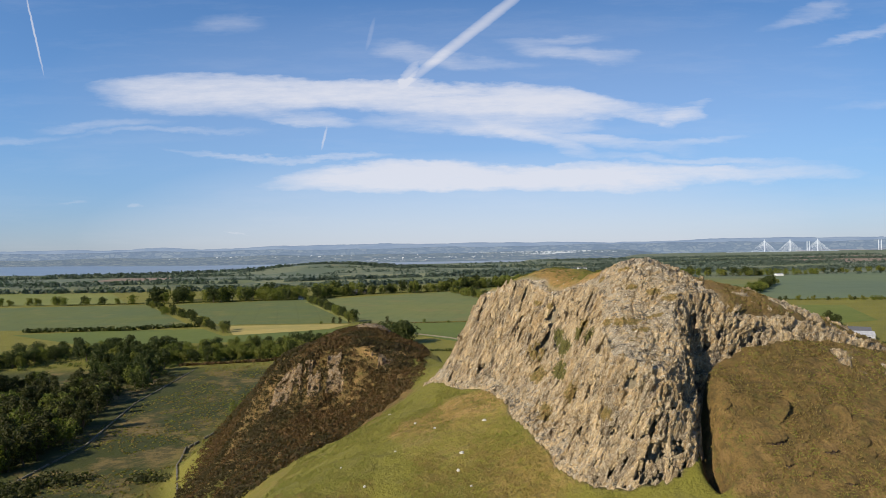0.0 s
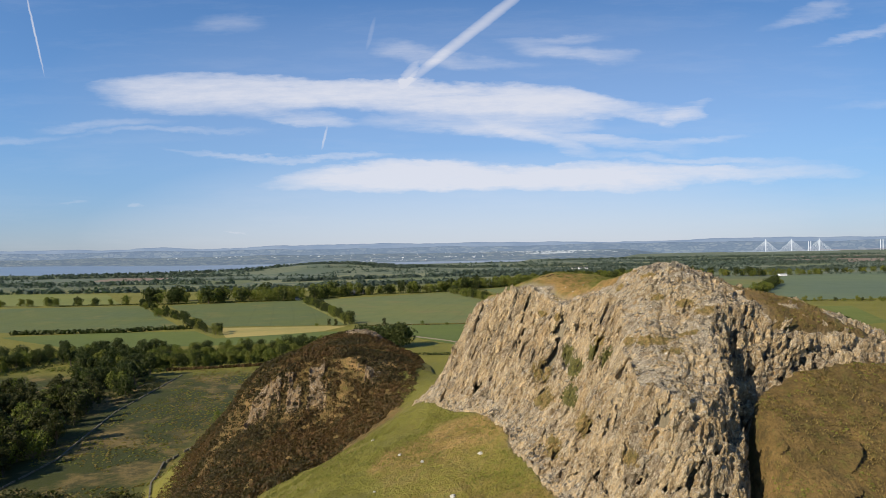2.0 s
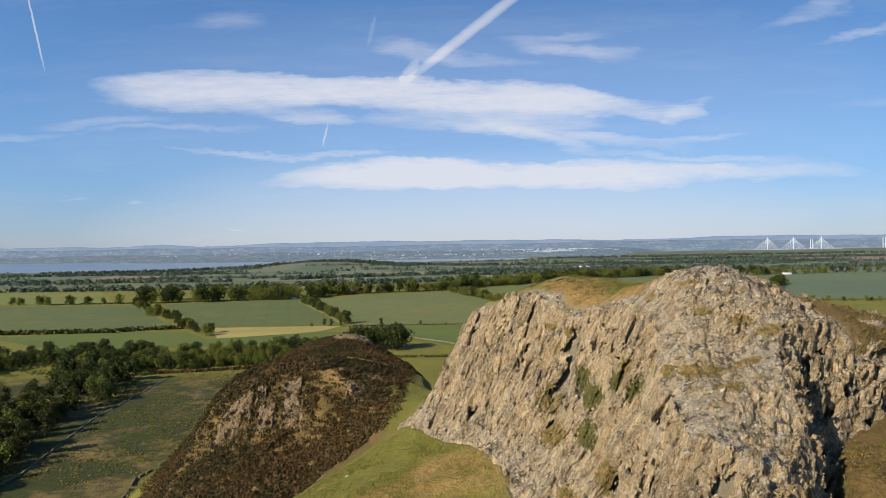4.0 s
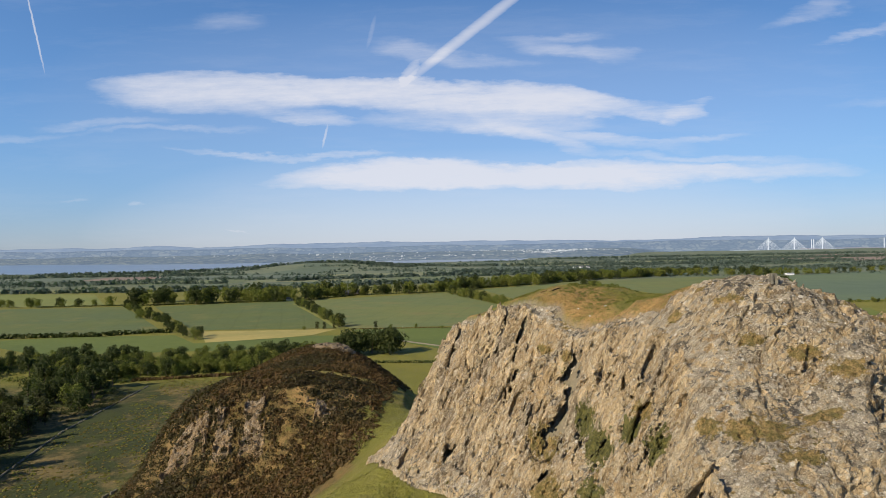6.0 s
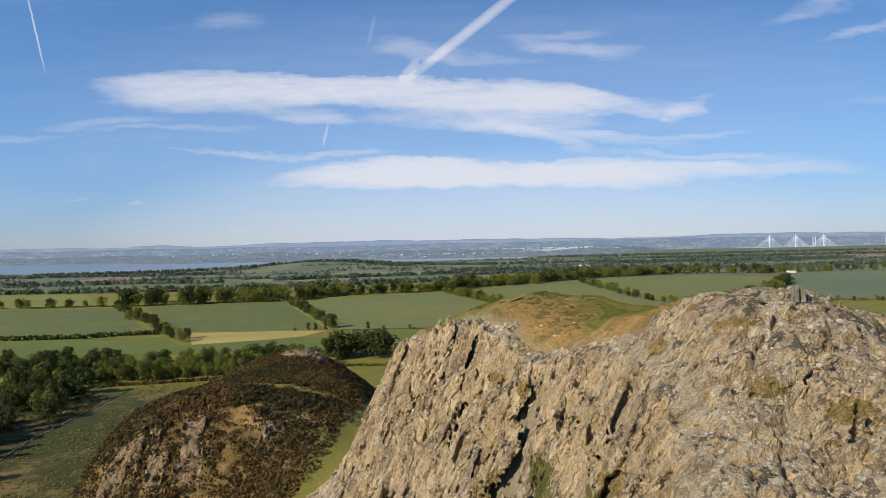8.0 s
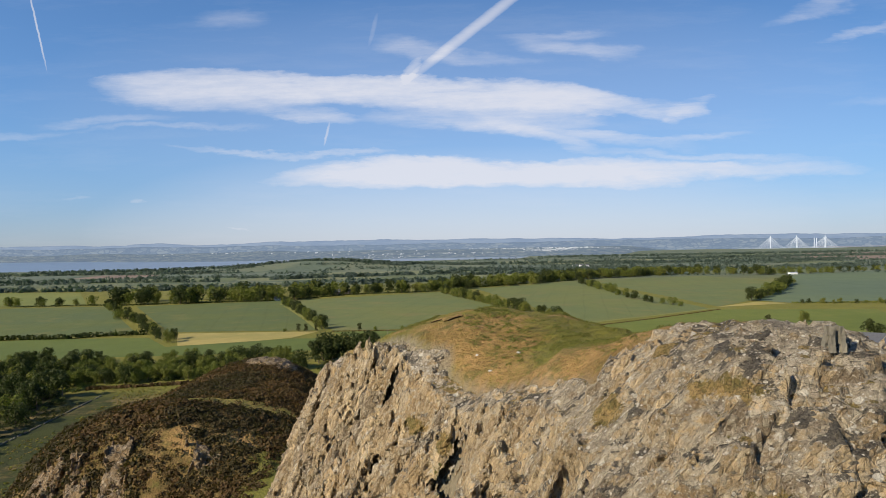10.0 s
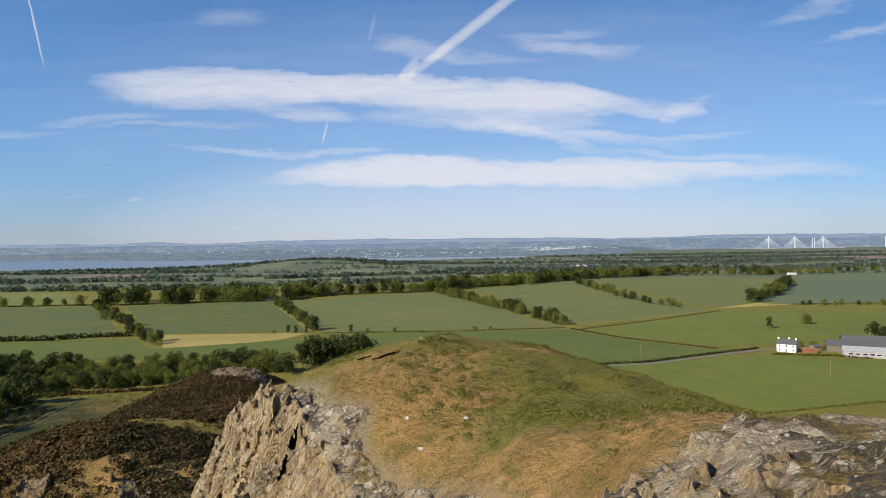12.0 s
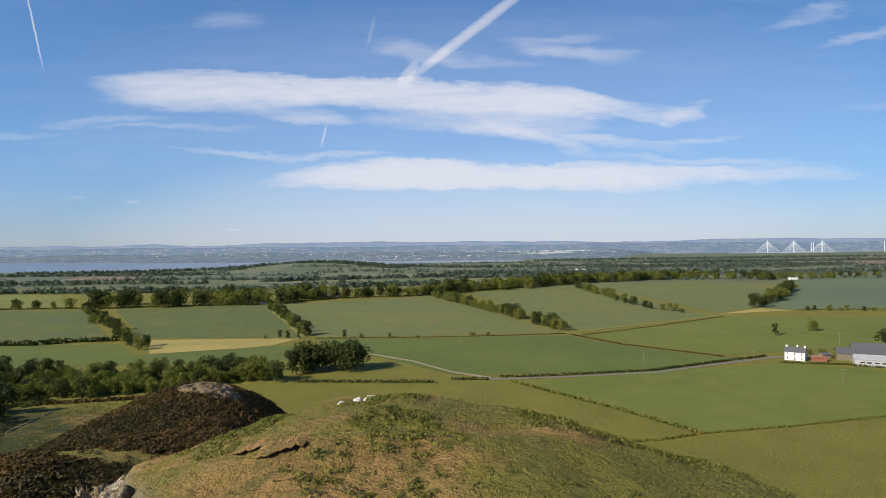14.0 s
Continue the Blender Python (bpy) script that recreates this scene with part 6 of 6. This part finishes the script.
def gabled(v, f, x0, x1, y0, y1, z0, z1):
    """Walls closed by two gables."""
    ym = (y0 + y1) / 2
    n = len(v)
    zr = z1 + (z1 - z0) * 0
    v += [(x0, y0, 0), (x1, y0, 0), (x1, y1, 0), (x0, y1, 0), (x0, y0, z0), (x1, y0, z0), (x1, y1, z0), (x0, y1, z0), (x0, ym, zr - 0.12), (x1, ym, zr - 0.12), (x1, ym, z0), (x0, ym, z0)]
    f += [[n, n + 1, n + 5, n + 4], [n + 1, n + 2, n + 6, n + 5], [n + 2, n + 3, n + 7, n + 6], [n + 3, n, n + 4, n + 7], [n + 5, n + 10, n + 9, n + 9], [n + 4, n + 8, n + 11, n + 11], [n + 10, n + 6, n + 9, n + 9], [n + 8, n + 7, n + 11, n + 11]]


def solid_mesh(name, v, f, mat):
    me = bpy.data.meshes.new(name)
    me.from_pydata([tuple(p) for p in v], [], [list(dict.fromkeys(q)) for q in f])
    me.materials.append(mat)
    return me


def building(name, label, category, at, turn, size, eaves, ridge, wall, roof, windows=(), door=None, chimneys=()):
    """Gabled house or barn. windows: (x, z, width, height) on the front, which faces -y before it is turned."""
    L, W = size
    root = tagged(new(name), label, category)
    root.matrix_basis = Matrix.Translation((at[0], at[1], ground_z(*at) - 0.05)) @ Matrix.Rotation(radians(turn), 4, "Z")
    v, f = [], []
    gabled(v, f, -L / 2, L / 2, -W / 2, W / 2, eaves, ridge)
    part("wall", solid_mesh("wall", v, f, wall), root)
    v, f = [], []
    prism_roof(v, f, -L / 2, L / 2, -W / 2, W / 2, eaves, ridge)
    part("roof", solid_mesh("roof", v, f, roof), root)
    for x, z, w, h in windows:
        v, f = [], []
        box(v, f, x - w / 2, x + w / 2, -W / 2 - 0.06, -W / 2 + 0.1, z, z + h)
        win = part("window", solid_mesh("window", v, f, WHITEWASH), root)
        v, f = [], []
        box(v, f, x - w / 2 + 0.1, x + w / 2 - 0.1, -W / 2 - 0.075, -W / 2, z + 0.1, z + h - 0.1)
        part("pane", solid_mesh("pane", v, f, GLASS), win)
    if door:
        v, f = [], []
        box(v, f, door - 0.5, door + 0.5, -W / 2 - 0.06, -W / 2 + 0.05, 0, 2.1)
        part("door", solid_mesh("door", v, f, WOOD), root)
    for x in chimneys:
        v, f = [], []
        box(v, f, x - 0.5, x + 0.5, -0.4, 0.4, ridge - 0.6, ridge + 1.3)
        stack = part("chimney", solid_mesh("chimney", v, f, WHITEWASH), root)
        v, f = [], []
        for dx in (-0.25, 0.25):
            box(v, f, x + dx - 0.13, x + dx + 0.13, -0.13, 0.13, ridge + 1.3, ridge + 1.8, 0.8)
        part("chimney_pot", solid_mesh("chimney_pot", v, f, BRICKRED), stack)
    return root


WIN2 = [(x, z, 1.0, 1.5) for x in (-4.2, 0.0, 4.2) for z in (0.8, 3.6)]
building("farmhouse", "white two-storey farmhouse with a slate roof", "house", (262, 524), -38, (12, 8), 5.6, 8.4, WHITEWASH, SLATE, [w for w in WIN2 if w[:2] != (0.0, 0.8)], 0.01, (-5.4, 5.4))
building("farmhouse_wing", "white rear wing of the farmhouse", "house", (267, 532), 52, (9, 6), 4.6, 6.8, WHITEWASH, SLATE, [(-2, 0.9, 0.9, 1.3), (2, 0.9, 0.9, 1.3)], None, (4,))
building("outhouse", "low red-brick outhouse beside the farmhouse", "outbuilding", (274, 518), -20, (9, 4), 2.3, 3.2, BRICKRED, BRICKRED)
building("shed", "small dark wooden shed", "outbuilding", (284, 528), 10, (6, 5), 2.6, 3.8, WOOD, SLATE)
building("barn", "long grey barn with a pale sheet roof", "barn", (314, 497), -26, (52, 14), 4.0, 6.2, SHEETING, SHEETING, [(-22 + 4 * i, 1.6, 3.0, 1.2) for i in range(12)])
building("barn", "long stone barn with a dark slate roof", "barn", (318, 514), -26, (60, 14), 4.5, 7.6, STONE, SLATE)
building("barn", "slate-roofed farm building behind the barns", "barn", (326, 538), -20, (30, 10), 4.5, 8.0, STONE, SLATE)
building("cottage", "grey-roofed cottages among far trees", "house", (-146, 1072), 8, (26, 9), 4, 8.5, STONE, SLATE)
building("cottage", "small pale cottage among far trees", "house", (-222, 972), -6, (9, 6), 3, 5.5, WHITEWASH, SLATE)
for x, y, L in ((424, 2050, 15), (446, 2060, 12), (462, 2048, 9)):
    building("white_farm", "white farm building in the distance", "house", (x, y), 10, (L, 8), 5, 8.5, WHITEWASH, SLATE)
building("white_barn", "long white shed by the blue field", "barn", (770, 1440), 6, (17, 8), 3.5, 5, WHITEWASH, SHEETING)


def ribbon(name, pts, width, mat, label, category, lift=0.16):
    v, f = [], []
    for k, (x, y) in enumerate(pts):
        a, b = pts[max(0, k - 1)], pts[min(len(pts) - 1, k + 1)]
        d = Vector((b[0] - a[0], b[1] - a[1])).normalized()
        for s in (-0.5, 0.5):
            v.append((x - d.y * width * s, y + d.x * width * s, ground_z(x, y) + lift))
    for k in range(len(pts) - 1):
        f.append([2 * k + 1, 2 * k, 2 * k + 2, 2 * k + 3])
    return tagged(new(name, mesh_from(name, v, f, mat)), label, category, kind="structure")


ribbon("lane", [(51, 472), (97, 477), (155, 487.5), (219, 518.5), (252, 533), (300, 540)], 3.4, TARMAC, "narrow grey farm lane", "road")


def stone_wall(pts, tall, label, seed, gaps=0.0):
    """A drystone wall of rough courses."""
    rg3, v, f = random.Random(seed), [], []
    for (ax, ay), (bx, by) in zip(pts, pts[1:]):
        d = Vector((bx - ax, by - ay))
        n, d = max(1, int(d.length / 0.9)), d.normalized()
        for k in range(n):
            t = (k + 0.5) / n
            x, y = ax + (bx - ax) * t, ay + (by - ay) * t
            z = ground_z(x, y)
            if rg3.random() < gaps:
                continue
            for c in range(2):
                m = len(v)
                box(v, f, -0.52, 0.52, -0.3 + 0.05 * c, 0.3 - 0.05 * c, -0.3 + c * tall * 0.5, tall * (0.5 + 0.5 * c) * rg3.uniform(0.9, 1.1), rg3.uniform(0.75, 1.0))
                for q in range(m, len(v)):
                    px, py, pz = v[q]
                    v[q] = (x + d.x * px - d.y * py + rg3.uniform(-0.06, 0.06), y + d.y * px + d.x * py + rg3.uniform(-0.06, 0.06), z + pz)
    return tagged(new("stone_wall", solid_mesh("stone_wall", v, f, STONE)), label, "wall", "drystone walls")


stone_wall([(-36, 568), (3, 532), (30, 493), (53, 475)], 1.0, "pale drystone wall across the pasture", 1)
stone_wall([(-88, 190), (-100, 218), (-106, 241), (-102, 256), (-95, 288)], 0.9, "broken drystone wall at the foot of the scrub", 2, 0.3)
stone_wall([(-152, 205), (-150, 247), (-164, 318), (-168, 408)], 0.55, "grey drystone wall through the valley", 3, 0.25)


def power_pole(x, y, tall=8.5):
    root = tagged(new("power_pole"), "grey wooden power pole standing in a field", "pole", "power poles")
    root.location = (x, y, ground_z(x, y))
    v, f = [], []
    limb(v, f, [(0, 0, -0.5), (0, 0, tall)], (0.15, 0.11), 8)
    part("post", mesh_from("post", v, f, WOOD), root)
    v, f = [], []
    box(v, f, -0.9, 0.9, -0.06, 0.06, tall - 0.5, tall - 0.36)
    part("crossarm", solid_mesh("crossarm", v, f, WOOD), root)
    for dx in (-0.8, 0, 0.8):
        v, f = [], []
        limb(v, f, [(dx, 0, tall - 0.36), (dx, 0, tall - 0.12)], (0.05, 0.04), 6)
        part("insulator", mesh_from("insulator", v, f, WHITEWASH), root)
    return root


for x, y in ((-30, 590), (36, 564), (103, 537), (156, 513), (223, 514), (227, 511), (247, 450), (330, 585)):
    power_pole(x, y)


def boulder(x, y, r, seed):
    bm = bmesh.new()
    bmesh.ops.create_icosphere(bm, subdivisions=2, radius=r)
    rg4 = random.Random(seed)
    for vert in bm.verts:
        k = 0.75 + 0.5 * noise.noise(vert.co * (1.3 / r) + Vector((seed, 0, 0)))
        vert.co = Vector((vert.co.x * k * 1.25, vert.co.y * k, vert.co.z * k * 0.7))
    me = bpy.data.meshes.new("boulder")
    bm.to_mesh(me), bm.free()
    me.materials.append(PALE)
    ob = tagged(new("boulder", me), "pale lichened boulder lying in the grass", "boulder", "boulders on the slope")
    ob.location, ob.rotation_euler = (x, y, ground_z(x, y) + 0.15 * r), (0, 0, rg4.uniform(0, 6))
    return ob


PALE = plain_material("pale_stone", (0.52, 0.50, 0.45), (0.42, 0.40, 0.35), 2.0, 0.9, 0.03)
for k, (x, y, r) in enumerate(((1.0, 87.1, 0.42), (5.2, 96.6, 0.42), (-3.4, 99.3, 0.42), (-7.1, 103.6, 0.35), (2.1, 77.6, 0.28), (0.3, 82.5, 0.35), (-14, 83.6, 0.32), (-19, 92.1, 0.25), (-10, 93.1, 0.25), (-13, 118.3, 0.3))):
    boulder(x, y, r, k + 1)


STRAW_GREEN = field_material("rank_grass", (0.215, 0.205, 0.050), (0.175, 0.185, 0.045), 0, 0, 0.05)
BRACKEN = leaf_material("rusty_leaves", (0.19, 0.070, 0.028), (0.30, 0.120, 0.045))
SCARS = [(42.3, 69.4, 4.2, 55, 0.8), (39.8, 66.1, 3.4, 15, 0.6), (45.5, 64.3, 2.2, 0, 0.5), (49.9, 69.1, 2.8, 110, 0.6), (39.7, 63.1, 1.4, 0, 0.5), (41.4, 61.8, 1.4, 20, 0.4),
         (50.6, 65.3, 1.4, 60, 0.5), (50.1, 63.6, 1.2, 80, 0.5), (45.4, 60.1, 1.6, -10, 0.5), (35.6, 70.1, 1.2, 20, 0.4), (19.4, 117.3, 1.6, 5, 0.16), (18.1, 118.1, 0.9, 0, 0.12)]


def turf_scar(x, y, length, turn, tall, seed):
    """A crescent where the turf has slipped: a turf lip that overhangs a dark earth face, dying out at both ends."""
    rg6 = random.Random(seed)
    n, rows = 16, []
    c, s = math.cos(radians(turn)), math.sin(radians(turn))
    for k in range(n + 1):
        a = (k / n - 0.5) * 2
        px, py = a * length / 2, -0.22 * length * (1 - a * a) + rg6.uniform(-0.12, 0.12)
        hgt = tall * (1 - a * a) ** 0.6 * rg6.uniform(0.75, 1.1) + 0.02
        row = []
        for back, up in ((2.2, -0.12), (1.0, 0.50 * hgt), (0.10, 0.9 * hgt), (-0.06, 0.93 * hgt), (0.12, 0.6 * hgt), (0.16, 0.2 * hgt), (-0.10, -0.15)):
            qx, qy = x + c * px - s * (py + back), y + s * px + c * (py + back)
            row.append((qx, qy, ground_z(qx, qy) + up))
        rows.append(row)
    me = mesh_from("turf_scar", np.array(rows).reshape(-1, 3), grid_faces(n + 1, 7), TURF)
    me.materials.append(SOIL)
    heathy = (0.1, 0.75, 0.0, 1.0) if x > 30 else (0.8, 0.1, 0.0, 1.0)
    me.color_attributes.new("cover", "FLOAT_COLOR", "POINT").data.foreach_set("color", np.tile(np.array(heathy, np.float32), 7 * (n + 1)))
    me.polygons.foreach_set("material_index", np.tile(np.array([0, 0, 0, 1, 1, 1], np.int32), n))
    return tagged(new("turf_scar", me), "dark crescent of bare earth in slipped turf", "erosion scar", "slips on the slope")


for k, row in enumerate(SCARS):
    turf_scar(*row, k)


# small things about the hill and the farm
def cairn(x, y, z, tall, wide, label, seed):
    """A short squared pillar of rough stones, a course at a time."""
    rg7 = random.Random(seed)
    root = tagged(new("cairn"), label, "cairn")
    root.location = (x, y, z)
    courses = max(2, int(tall / 0.22))
    for k in range(courses):
        w = wide * (1 - 0.3 * k / courses)
        for a in (-0.25, 0.25):
            for b in (-0.25, 0.25):
                v, f = [], []
                box(v, f, w * a * 2 - w * 0.245, w * a * 2 + w * 0.245, w * b * 2 - w * 0.245, w * b * 2 + w * 0.245, tall * k / courses - 0.05, tall * (k + 1) / courses, rg7.uniform(0.82, 0.98))
                v = [(p[0] + rg7.uniform(-0.03, 0.03), p[1] + rg7.uniform(-0.03, 0.03), p[2]) for p in v]
                part("stone", solid_mesh("stone", v, f, STONE), root)
    return root


cairn(30.9, 88.2, 77.0, 0.75, 0.34, "squat weathered stone pillar on the summit rock", 3)
for k, (x, y, r) in enumerate(((21.2, 124.6, 0.32), (20.6, 124.9, 0.24), (21.7, 124.8, 0.22), (20.0, 124.4, 0.16), (22.4, 124.3, 0.14), (23.5, 109.5, 0.16), (21.6, 108.6, 0.14), (20.9, 111.2, 0.12))):
    boulder(x, y, r, k + 40)
ribbon("field_margin", [(-204, 920), (-162, 818), (-131, 740), (-99, 654)], 5.0, STRAW_GREEN, "yellow-green grassy field margin", "verge", 0.2)
ribbon("field_margin", [(-428, 906), (-292, 714), (-262, 660)], 5.0, STRAW_GREEN, "yellow-green grassy field margin", "verge", 0.2)
ribbon("field_margin", [(145, 670), (230, 720), (322, 782)], 5.0, STRAW_GREEN, "yellow-green grassy field margin", "verge", 0.22)
ribbon("field_margin", [(-135, 1052), (-60, 1075), (6, 1090)], 4.0, STRAW_GREEN, "pale grassy margin along the far field", "verge", 0.3)
bush_stuff("rusty_bracken", [(131.5 + 0.5 * a, 362.5 + 0.4 * b, 0.8) for a, b in ((-2, 1), (0, 0), (1, 1), (2, -1), (3, 0), (-1, 2))], BRACKEN, "rusty red-brown bush at the hedge corner", 60, 0.16, 1.0, "bush")
hedge([(246, 513), (262, 508), (282, 504), (300, 492)], 1.0, 1.3, LEAF_DARK, "dark garden hedge below the farmhouse", HEDGES)
hedge([(300, 480), (330, 466), (360, 455)], 1.0, 1.4, LEAF_DARK, "dark hedge below the barns", HEDGES)
plant(OAK[3], 281, 541, 0.45), plant(OAK[3], 292, 530, 0.35), plant(OAK[0], 352, 556, 1.0)
